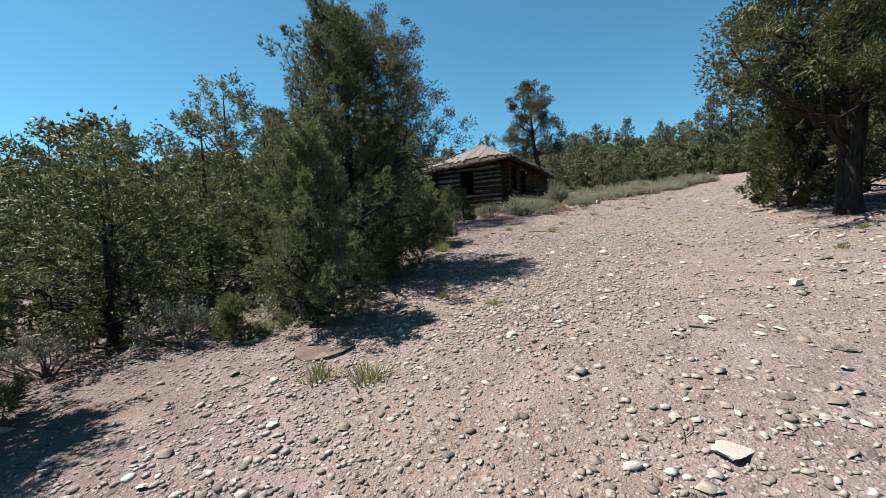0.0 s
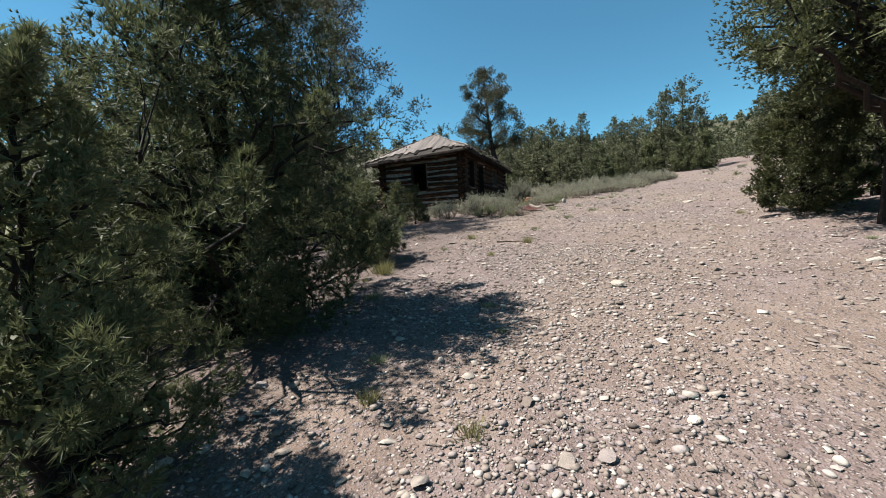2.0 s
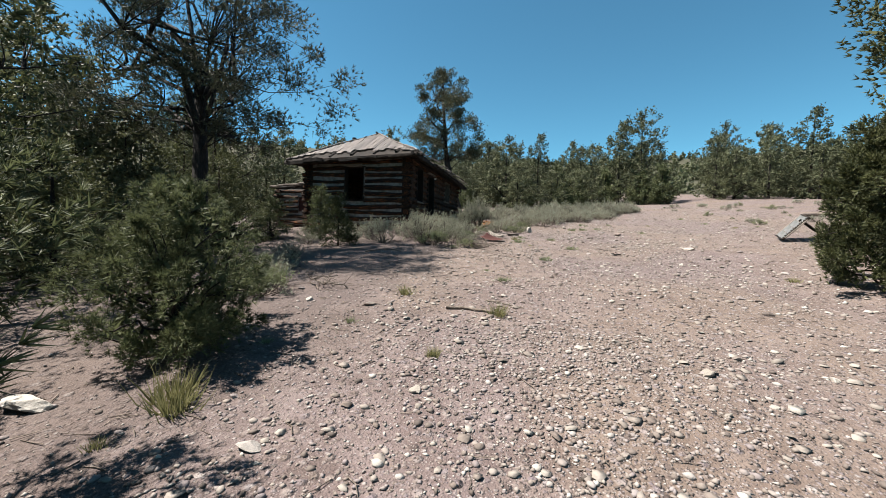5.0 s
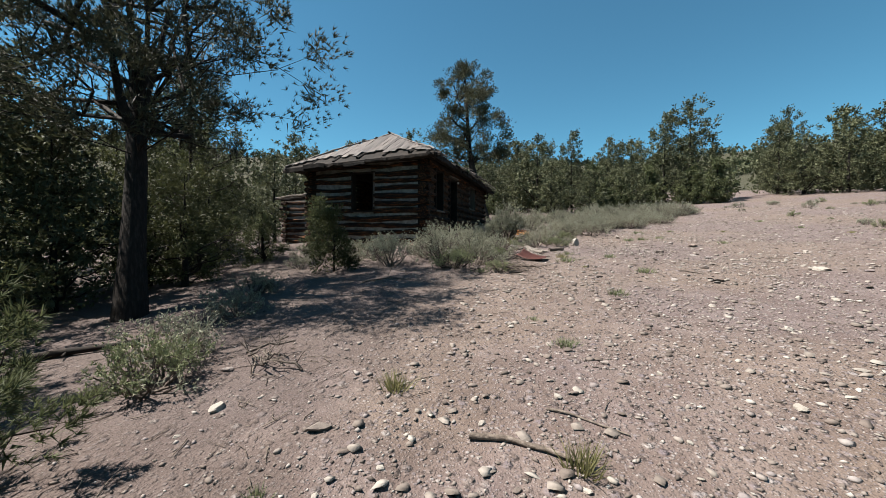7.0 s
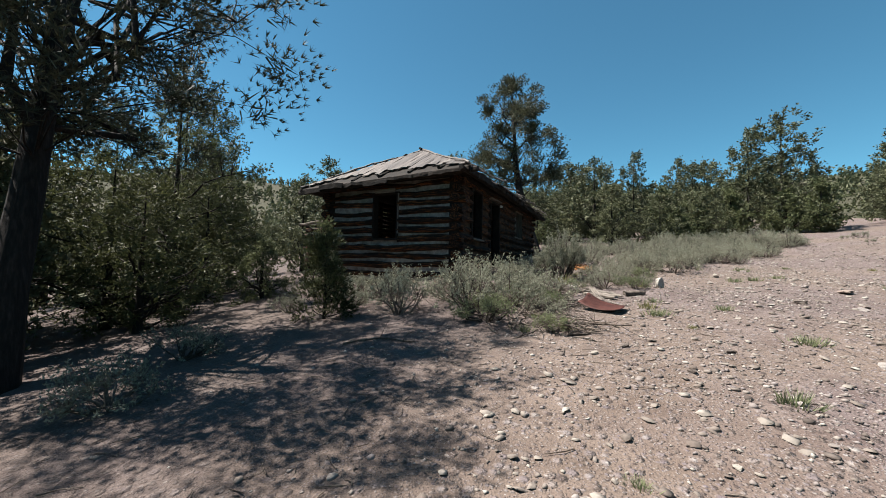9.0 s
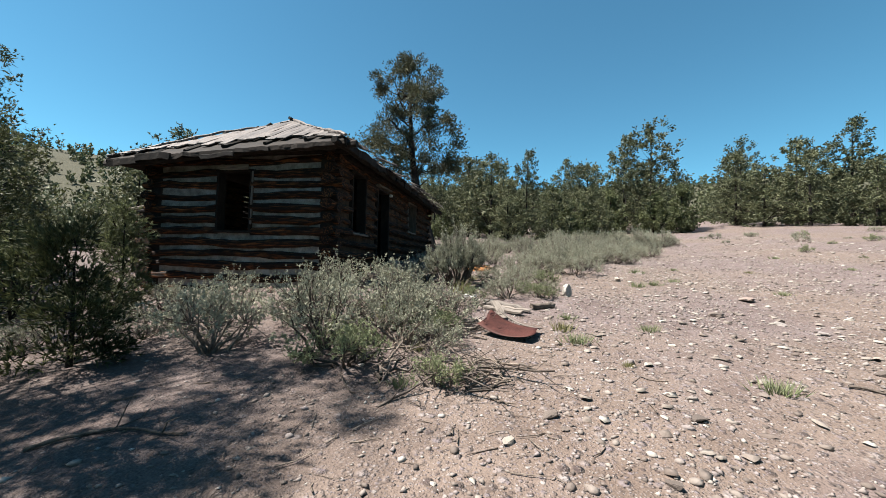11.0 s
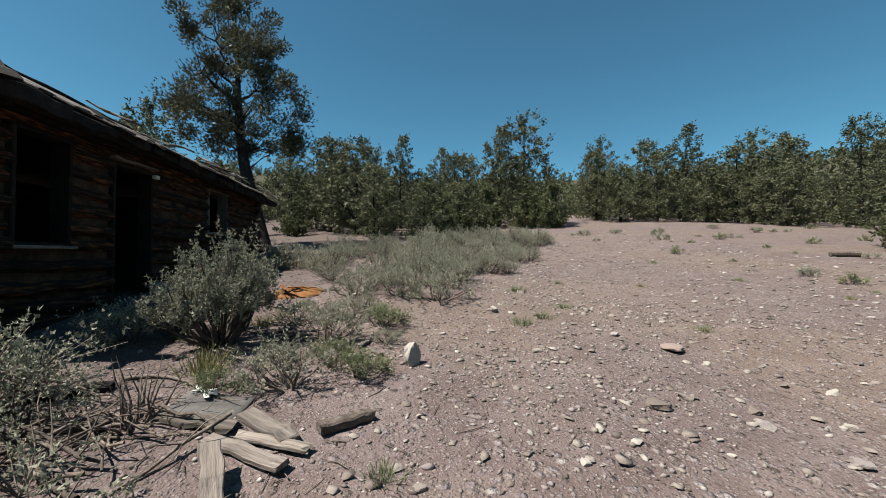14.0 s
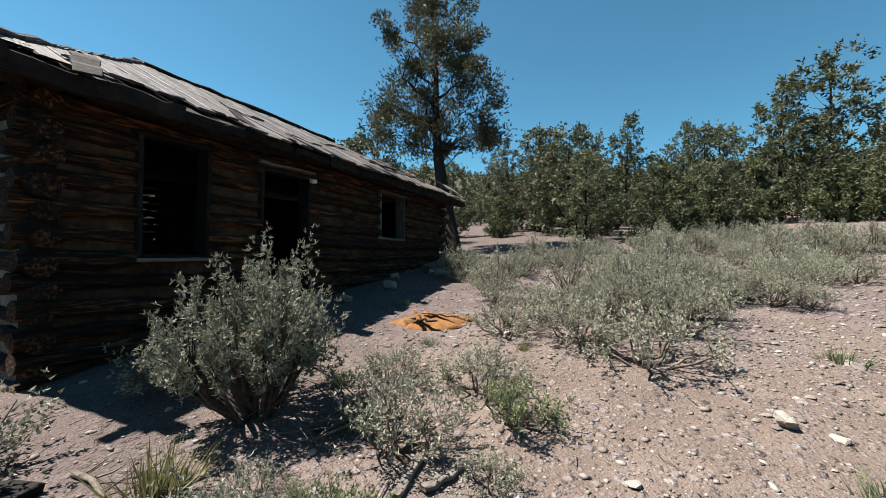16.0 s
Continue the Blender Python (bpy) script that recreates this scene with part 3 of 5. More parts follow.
    for A, B, C, D in faces:
        along = (B - A)
        flat = Vector((along.x, along.y, 0))
        length = flat.length
        e = flat / length
        n = Vector((-e.y, e.x, 0))
        pc, pd = C - A, D - A
        uc, vc, ud, vd = pc.dot(e), pc.dot(n), pd.dot(e), pd.dot(n)
        u = 0.0
        while u < length - 0.05:
            w = rng.uniform(0.15, 0.24)
            m = min(u + w / 2, length)
            run = min(vc, vc * m / uc if uc > 0.01 else vc, vd * (length - m) / max(0.01, length - ud))
            if run > 0.12:
                start = A + along * (m / length)
                hit = m / length
                if uc <= m <= ud:
                    end = C + (D - C) * ((m - uc) / max(0.01, ud - uc))
                elif m < uc:
                    end = A + pc * (m / uc)
                else:
                    end = B + (D - B) * ((length - m) / (length - ud))
                slope = (end - start)
                lng = slope.length
                ext = rng.uniform(0.0, 0.14)
                if C == D and A == corners["sw"]:
                    ext = -rng.uniform(0.35, 0.7) * min(1.0, lng / 1.2)
                elif A == corners["se"] and m < 2.4:
                    ext = -rng.uniform(0.1, 0.75 - 0.2 * m) * min(1.0, lng / 1.2)
                if lng + ext < 0.1:
                    u += w
                    continue
                bd = part("roof_board", worn_box((lng + ext, w * 0.95, 0.028), rng, 0.006, 3), ROOFWOOD, roof)
                x = slope.normalized()
                y = (e - x * e.dot(x)).normalized()
                z = x.cross(y)
                if z.z < 0:
                    y, z = -y, -z
                mid = start + slope * 0.5 - x * ext * 0.5 + z * (0.0 + 0.02 * rng.uniform(0, 1))
                bd.matrix_basis = Matrix(((x.x, y.x, z.x, mid.x), (x.y, y.y, z.y, mid.y), (x.z, y.z, z.z, mid.z), (0, 0, 0, 1)))
            u += w
    # ridge and hip caps, eave poles
    def pole(name, p, q, r, mat, label=""):
        d = q - p
        ob = part(name, log_mesh(d.length, r, rng, 0.9, 7), mat, cabin, label)
        ob.matrix_basis = Matrix.Translation(p) @ d.to_track_quat("X", "Z").to_matrix().to_4x4()
    pole("ridge_cap", r0 + Vector((0, -0.15, 0.05)), r1 + Vector((0, 0.1, 0.05)), 0.045, DARKWOOD)
    pole("hip_cap", corners["se"] + Vector((0, 0, 0.03)), r0 + Vector((0, 0, 0.04)), 0.032, ROOFWOOD)
    pole("hip_cap", corners["sw"] + Vector((0, 0, 0.03)), r0 + Vector((0, 0, 0.04)), 0.032, ROOFWOOD)
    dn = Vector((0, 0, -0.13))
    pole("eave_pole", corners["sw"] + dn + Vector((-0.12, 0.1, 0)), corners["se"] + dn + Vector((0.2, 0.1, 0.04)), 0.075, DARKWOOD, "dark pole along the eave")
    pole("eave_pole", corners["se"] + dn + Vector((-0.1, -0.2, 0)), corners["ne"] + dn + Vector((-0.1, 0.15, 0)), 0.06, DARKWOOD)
    # ragged dark fascia, also standing in for the shaded soffit and wall top
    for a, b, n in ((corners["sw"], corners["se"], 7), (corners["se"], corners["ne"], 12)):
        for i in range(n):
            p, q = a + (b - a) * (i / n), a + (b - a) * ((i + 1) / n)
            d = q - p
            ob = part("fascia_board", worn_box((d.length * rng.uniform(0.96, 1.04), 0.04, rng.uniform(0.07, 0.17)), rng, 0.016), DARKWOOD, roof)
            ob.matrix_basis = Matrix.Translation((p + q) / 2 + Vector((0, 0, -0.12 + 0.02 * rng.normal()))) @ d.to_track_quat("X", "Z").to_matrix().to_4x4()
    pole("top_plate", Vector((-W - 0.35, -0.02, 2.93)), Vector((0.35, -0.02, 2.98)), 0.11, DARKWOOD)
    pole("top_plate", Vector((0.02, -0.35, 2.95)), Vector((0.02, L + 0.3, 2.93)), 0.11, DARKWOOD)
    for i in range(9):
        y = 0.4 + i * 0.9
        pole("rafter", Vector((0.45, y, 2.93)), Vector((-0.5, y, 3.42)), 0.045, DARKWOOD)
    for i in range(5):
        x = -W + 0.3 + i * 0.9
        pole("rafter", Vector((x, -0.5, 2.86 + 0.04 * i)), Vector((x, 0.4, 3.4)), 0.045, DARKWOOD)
    # loose shingles and battens curling at the eave
    for i in range(16):
        y = rng.uniform(-0.4, L)
        ob = part("loose_board", worn_box((rng.uniform(0.3, 0.7), rng.uniform(0.1, 0.2), 0.022), rng, 0.01), ROOFWOOD if i % 3 else DARKWOOD, roof)
        ob.matrix_basis = pose(0.42 + rng.uniform(-0.15, 0.12), y, 3.10 + rng.uniform(-0.01, 0.05), rng.uniform(-4, 4), 27 + rng.uniform(-10, 10), rng.uniform(-18, 18))
    # stove pipe
    pipe = Tubes()
    pipe.add([(-3.35, 2.1, 3.3), (-3.35, 2.1, 4.25)], [0.075, 0.075], 12)
    pipe.add([(-3.35, 2.1, 4.16), (-3.35, 2.1, 4.27)], [0.095, 0.095], 12)
    part_mesh("stove_pipe", pipe.mesh("stove_pipe"), DARKMETAL, cabin, "short rusty iron stove pipe")
    return cabin


def build_annex():
    shed = tagged(new("log_shed"), "low ruined log shed with a plank door beside the cabin", "shed")
    shed.matrix_basis = pose(-13.6, 23.2, 2.45, 0, 0, -2.9)
    rng = np.random.default_rng(9)
    log_wall(shed, "south_wall", pose(0, 0, 0), 2.7, 8, [(1.0, 1.65, 0.85, 1.55)], 11, over=0.3)
    log_wall(shed, "west_wall", pose(0, 2.6, 0, 0, 0, -90), 2.6, 8, [], 12, over=0.2)
    log_wall(shed, "east_wall", pose(2.7, 0, 0, 0, 0, 90), 2.6, 8, [], 13, over=0.2)
    ob = part("shutter", worn_box((0.66, 0.7, 0.03), rng, 0.002), RUST, shed, "reddish plank shutter")
    ob.matrix_basis = pose(1.32, 0.03, 1.2, 90, 0, 0)
    for i in range(9):
        p, q = Vector((-0.35, -0.35 + 0.36 * i, 1.98)), Vector((3.0, -0.35 + 0.36 * i, 2.32))
        d = q - p
        o = part("roof_pole", log_mesh(d.length, 0.075, rng, 0.9, 7), DEADWOOD if i == 0 else DARKWOOD, shed)
        o.matrix_basis = Matrix.Translation(p) @ d.to_track_quat("X", "Z").to_matrix().to_4x4()
    return shed


CABIN_OB = build_cabin()
build_annex()

# ---- trees by the track ----

def place_tree(name, label, mat, x, y, h, r, low, trunk, seed, **kw):
    opts = dict(puff_count=60, puff_size=0.4, tufts=60, per=5, length=0.11, width=0.018)
    opts.update(kw)
    ob = build_tree(name, mat, h, r, low, trunk, seed, **opts)
    stand(ob, x, y)
    return tagged(ob, label, "tree")


place_tree("pinyon_sapling", "young pinyon pine with dense green needles at the track's edge", PINYON, -3.45, 3.3, 2.45, 0.85, 0.12, 0.05, 1, puff_count=120, puff_size=0.19, tufts=40, per=16, length=0.062, width=0.0042, limbs=40, spread=0.55, cone=1.0, body=0.62)
place_tree("pinyon_pine", "large dense pinyon pine casting a black shadow on the gravel", PINYON, -4.6, 5.5, 4.8, 2.15, 0.15, 0.13, 2, puff_count=300, puff_size=0.33, tufts=44, per=14, length=0.075, width=0.0062, spread=0.55, limbs=44, cone=1.35, body=0.62, heart=(80, 0.032))
place_tree("pinyon_sapling", "small rounded pinyon pine with a dark shadow beside it", PINYON, -4.85, 8.75, 1.5, 1.0, 0.1, 0.05, 3, puff_count=120, puff_size=0.21, tufts=38, per=15, length=0.066, width=0.0048, spread=0.55, limbs=30, cone=1.5, body=0.7)
place_tree("ponderosa_pine", "tall dark old pine with crooked limbs and a thick black trunk", OLDPINE, -8.15, 12.45, 9.0, 2.8, 2.8, 0.19, 4, puff_count=240, puff_size=0.46, tufts=58, per=10, length=0.08, width=0.009, body=0.97, heart=(40, 0.035), limbs=22, spread=0.55, shape=0.3, bend=(0.3, 0.0), lean=(-1.8, 1.0), top=0.35, rise=0.35, fork=0.36, wobble=0.075)
place_tree("juniper_tree", "big shaggy juniper with a dark twisted trunk beside the track", JUNIPER, 3.75, 10.4, 7.0, 3.0, 2.2, 0.19, 5, puff_count=300, puff_size=0.46, tufts=95, per=6, length=0.065, width=0.014, limbs=24, shape=0.4, top=0.4, stems=3, body=0.9, heart=(50, 0.07))
place_tree("juniper_bush", "low green juniper bush at the foot of a larger tree", JUNIPER, 3.35, 12.3, 2.5, 1.15, 0.1, 0.06, 6, puff_count=150, puff_size=0.26, tufts=75, per=6, length=0.07, width=0.013, limbs=24, cone=1.9, body=0.85)
place_tree("leaning_pine", "tall pine leaning behind the cabin with an airy grey-green crown", OLDPINE, -5.7, 28.9, 9.0, 2.5, 3.5, 0.27, 7, puff_count=105, puff_size=0.55, tufts=130, per=8, length=0.09, width=0.016, body=0.96, lean=(-1.5, 1.6), limbs=24, shape=0.5, top=0.42, bend=(-0.35, 0.3), rise=0.3, wobble=0.06)
place_tree("pinyon_pine", "dense green pinyon at the edge of the gravel bank", PINYON, -5.0, 0.25, 3.2, 1.3, 0.1, 0.08, 8, puff_count=140, puff_size=0.3, tufts=60, per=6, length=0.085, width=0.011, limbs=30, cone=1.4, body=0.85)

# ---- trees of the wood ----
PROTO = []
for k, (h, r, mat, pc, cone) in enumerate(((4.6, 1.75, FARLEAF, 90, 2.3), (5.4, 1.6, FARLEAF, 95, 1.9), (3.6, 1.6, FARLEAF, 80, 2.6), (6.2, 1.95, FARLEAF, 110, 2.4), (2.4, 1.0, PINYON, 55, 1.1))):
    PROTO.append(tagged(build_tree("juniper_tree", mat, h, r, 0.05, 0.09, 40 + k, int(pc * 1.9), 0.34, 6, 4, 0.10, 0.040, limbs=8, thin=9, cone=cone, body=0.95, heart=(26, 0.15)), "grey-green juniper tree at the edge of the wood", "tree", "trees of the wood"))

# finer forms of the same sizes for the trees that stand near the track
FINE = []
for k, (h, r, mat, pc, cone) in enumerate(((4.6, 1.8, JUNIPER, 110, 2.2), (5.4, 1.7, PINYON, 110, 1.8), (3.6, 1.65, JUNIPER, 95, 2.6), (6.2, 2.1, JUNIPER, 120, 2.3), (2.4, 1.05, PINYON, 70, 1.1))):
    FINE.append(tagged(build_tree("juniper_tree", mat, h, r, 0.05, 0.09, 70 + k, int(pc * 1.5), 0.31, 12, 7, 0.058, 0.016, limbs=12, thin=7, cone=cone, body=0.9, heart=(36, 0.07)), "green juniper tree near the gravel track", "tree", "trees beside the track"))

# x, y, which form, height in metres
WOOD = [
    (7.4, 41.2, 3, 7.0), (6.0, 42.4, 1, 6.4), (8.4, 38.9, 4, 2.8), (7.0, 39.5, 4, 2.4), (2.6, 41.0, 0, 4.6), (0.6, 38.5, 4, 3.0), (-0.8, 44.0, 1, 6.0), (-3.6, 46.5, 3, 6.2), (-5.2, 44.0, 0, 4.8), (4.4, 47.0, 0, 5.2),
    (2.0, 36.0, 4, 2.2), (-7.6, 41.0, 2, 3.8), (-9.5, 38.0, 0, 4.2), (16.6, 48.6, 1, 5.4), (15.2, 45.2, 3, 6.0), (17.2, 42.5, 0, 5.4), (19.4, 41.0, 1, 6.2), (21.0, 38.5, 2, 4.6),
    (22.6, 36.4, 0, 5.4), (18.6, 33.2, 2, 3.2), (23.0, 33.0, 3, 6.0), (20.4, 29.8, 0, 4.8), (22.0, 26.6, 1, 5.2), (17.6, 27.2, 4, 2.8), (16.2, 24.6, 0, 4.2), (12.6, 19.8, 3, 7.8), (13.6, 22.0, 1, 6.4),
    (11.0, 19.4, 2, 3.0), (9.9, 17.6, 4, 2.2), (14.0, 17.4, 3, 6.6), (11.8, 24.0, 4, 2.0), (9.0, 13.4, 0, 4.8), (7.4, 10.2, 2, 3.8), (9.8, 8.0, 1, 5.0), (7.2, 6.4, 4, 2.2),
    (-8.9, 8.8, 3, 5.9), (-10.2, 7.2, 1, 5.6), (-7.6, 4.8, 0, 3.6), (-6.9, 2.9, 2, 2.8), (-8.8, 2.2, 2, 3.2), (-6.6, 0.7, 4, 2.0), (-10.8, 4.4, 0, 4.2), (-7.2, 6.6, 2, 3.4), (-11.4, 0.6, 0, 3.6), (-9.0, -0.4, 2, 3.0), (-5.9, 3.7, 4, 1.7),
    (-11.6, 10.4, 0, 4.6), (-12.6, 13.4, 1, 5.0), (-10.9, 14.8, 2, 3.2), (-14.4, 16.6, 3, 5.4), (-13.4, 18.6, 0, 4.4), (-11.9, 17.4, 2, 3.2), (-16.0, 20.4, 1, 5.2), (-15.6, 24.8, 0, 4.4), (-17.0, 12.0, 0, 4.8), (-16.4, 27.6, 3, 5.8),
    (-13.6, 28.8, 1, 5.2), (-10.6, 30.8, 0, 4.6), (-9.0, 33.4, 2, 3.6), (-11.8, 34.0, 3, 6.4), (-6.4, 36.4, 4, 2.0), (-13.5, 8.0, 2, 3.8), (-14.6, 5.0, 1, 5.0), (-18.5, 17.0, 1, 5.6), (-19.0, 23.0, 0, 5.0), (-12.8, 15.9, 4, 2.4),
    (-5.7, 2.3, 2, 2.2), (-6.1, 5.0, 0, 3.3), (-7.9, 3.6, 1, 3.4),
    (-11.0, 16.0, 3, 5.4), (-9.6, 14.6, 2, 2.6), (-13.2, 17.6, 1, 5.8), (-12.0, 12.0, 3, 6.0), (-10.4, 12.8, 0, 3.6), (-14.0, 13.6, 0, 5.2),
    (-14.6, 19.4, 3, 6.4), (-3.4, 37.4, 2, 5.0), (-5.0, 39.0, 0, 5.0),
    (-2.4, 34.2, 0, 3.5), (-0.1, 33.8, 2, 2.8), (2.2, 36.6, 2, 3.0), (0.9, 35.2, 4, 2.2),
    (-9.6, 10.9, 2, 2.6), (-10.2, 17.6, 4, 1.6), (5.2, 13.6, 0, 4.2), (6.4, 9.0, 3, 5.6), (5.8, 11.8, 2, 3.4), (26.0, 42.0, 3, 6.4), (25.0, 38.6, 1, 5.6), (14.0, 43.6, 0, 4.8), (14.2, 40.8, 2, 3.6), (15.6, 39.0, 0, 4.2), (18.0, 37.6, 2, 3.8), (20.0, 35.2, 0, 4.4),
    (14.8, 20.6, 1, 6.0), (12.2, 18.0, 4, 2.4), (15.4, 22.6, 2, 3.8), (18.8, 24.8, 0, 4.6), (19.8, 22.0, 3, 6.2), (2.2, 44.8, 1, 5.4), (-1.8, 41.2, 4, 2.6), (4.6, 40.6, 4, 2.8), (-3.2, 39.6, 4, 2.4), (-6.6, 47.6, 1, 5.4), (-8.6, 44.8, 3, 5.8), (9.0, 46.4, 0, 5.0),
]
rng = np.random.default_rng(77)
for x, y, k, h in WOOD:
    p = (FINE if (-10.3 < x < 0 and y < 12) or (5 < x < 15 and 8 < y < 21.5) or (-15 < x < -9 and 14 < y < 20) else PROTO)[k]
    s = h / (4.6, 5.4, 3.6, 6.2, 2.4)[k]
    s *= 1.1 if y > 38 else 1.0
    w = s * rng.uniform(0.95, 1.2)
    copy_thing(p, pose(x, y, ground(x, y) - 0.08, 0, 0, rng.uniform(0, 360)) @ Matrix.Diagonal((w, w, s, 1)))
for p in PROTO + FINE:
    for o in (*p.children_recursive, p):
        bpy.data.objects.remove(o)


def far_woods():
    """The wooded rise beyond the clearing: crowns too many to count."""
    rng = np.random.default_rng(3)
    near_p, near_w, far_p, far_w = [], [], [], []
    n = 0
    while n < 2200:
        a = rng.uniform(-1.75, 1.4)
        d = 42 + 50 * rng.uniform(0, 1) if n < 430 else 85 + 225 * rng.uniform(0, 1) ** 0.8
        x, y = -2 + d * math.sin(a), 12 + d * math.cos(a)
        if d < 110 and y > 30 and abs(x - (9.5 + (y - 40) * 0.42)) < 2.4:
            continue
        if -9 < x < 24 and y < 49:
            continue
        n += 1
        h = rng.uniform(2.6, 5.6)
        r = h * rng.uniform(0.32, 0.48)
        g = ground(x, y) - 0.1
        if d < 95:
            c = crown_clumps(h, r, 0.05, 16, rng, 1.7)
            c = np.repeat(c, 16, axis=0) + sphere_ways(len(c) * 16, rng) * r * 0.42
            near_p.append(c + np.array([x, y, g]))
            near_w.append(sphere_ways(len(c), rng) + np.array([0, 0, 0.5]))
        else:
            c = crown_clumps(h, r, 0.05, 26, rng, 1.7)
            far_p.append(c + np.array([x, y, g]))
            far_w.append(sphere_ways(len(c), rng) + np.array([0, 0, 0.6]))
    v, f = blades(np.concatenate(near_p), np.concatenate(near_w), 2, 0.36, 0.15, 0.5, rng)
    v2, f2 = blades(np.concatenate(far_p), np.concatenate(far_w), 2, 1.1, 0.72, 0.5, rng)
    ob = part_mesh("far_woods", fast_mesh("far_woods", np.concatenate([v, v2]), np.concatenate([f, f2 + len(v)])), FARLEAF)
    return tagged(ob, "distant juniper woods covering the rising hillside", "woods", kind="stuff")


far_woods()


# ---- brush ----
def build_sage(name, mat, h, r, seed, stems=14, per_stem=26, per=3, length=0.042, width=0.0125, label="", upright=0.7, bare=0.0, skirt=0.0):
    rng = np.random.default_rng(seed)
    root = new(name)
    wood = Tubes()
    pos, ways = [], []
    for s in range(stems):
        a = rng.uniform(0, 2 * math.pi)
        q = r * math.sqrt(rng.uniform(0.02, 1))
        tip = np.array([q * math.cos(a), q * math.sin(a), h * rng.uniform(0.55, 1.0) * (1 - 0.45 * (q / r) ** 2)])
        ts = np.linspace(0, 1, 5)
        knee = np.array([tip[0] * 0.75, tip[1] * 0.75, tip[2] * 0.28])
        pts = [2 * t * (1 - t) * knee + t * t * tip + rng.normal(size=3) * 0.018 * (t > 0) for t in ts]
        pts[0][2] = -0.06
        wood.add(pts, [0.015 * (1 - 0.85 * t) * (0.6 + h) for t in ts], 4)
        if rng.uniform() < bare:
            continue
        for _ in range(6):
            side = tip + np.array([*(rng.normal(size=2) * r * 0.24), rng.uniform(-0.34, 0.14) * h])
            side[2] = max(0.06, skirt * h * rng.uniform(0.8, 1.3), side[2])
            b = pts[3]
            wood.add([b, (b + side) / 2 + rng.normal(size=3) * 0.01, side], [0.005, 0.0035, 0.002], 3)
            k = max(4, int(per_stem * 0.5))
            t = rng.uniform(0.45, 1.0, size=(k, 1)) ** 0.7
            up = np.array([0, 0, 0.06 + 0.10 * h]) * rng.uniform(0.3, 1.0)
            pos.append(b + (side - b) * t + up * np.maximum(0, t - 0.7) * 3 + rng.normal(size=(k, 3)) * 0.02)
            ways.append(np.tile((side - b) / (np.linalg.norm(side - b) + 1e-6) * 0.5 + np.array([0, 0, upright]), (k, 1)))
    part_mesh("stem", wood.mesh("stem"), DEADWOOD, root)
    if pos:
        v, f = blades(np.concatenate(pos), np.concatenate(ways), per, length, width, 0.8, rng)
        part_mesh("foliage", fast_mesh("foliage", v, f), mat, root)
    return root


SAGE_LABEL = "silvery grey-green sagebrush on gravelly soil"
GREEN_LABEL = "yellow-green rabbitbrush with grey stems"
BRUSH = [tagged(build_sage("sagebrush", SAGE, 0.62, 0.46, 100, 13, 15), SAGE_LABEL, "shrub", "sagebrush of the clearing"),
         tagged(build_sage("sagebrush", SAGE, 0.45, 0.46, 101, 13, 15), SAGE_LABEL, "shrub", "sagebrush of the clearing"),
         tagged(build_sage("sagebrush", SAGE, 0.85, 0.5, 102, 14, 15), SAGE_LABEL, "shrub", "sagebrush of the clearing"),
         tagged(build_sage("rabbitbrush", GREENSAGE, 0.38, 0.34, 103, 12, 14), GREEN_LABEL, "shrub", "rabbitbrush of the clearing")]
CLOSE = [tagged(build_sage("sagebrush", SAGE, 0.62, 0.46, 120, 16, 26, 3, 0.027, 0.011), SAGE_LABEL, "shrub", "sagebrush of the clearing"),
         tagged(build_sage("sagebrush", SAGE, 0.45, 0.46, 121, 16, 26, 3, 0.027, 0.011), SAGE_LABEL, "shrub", "sagebrush of the clearing"),
         tagged(build_sage("sagebrush", SAGE, 0.85, 0.5, 122, 17, 26, 3, 0.028, 0.011), SAGE_LABEL, "shrub", "sagebrush of the clearing"),
         tagged(build_sage("rabbitbrush", GREENSAGE, 0.38, 0.34, 123, 14, 28, 5, 0.026, 0.006), GREEN_LABEL, "shrub", "rabbitbrush of the clearing")]
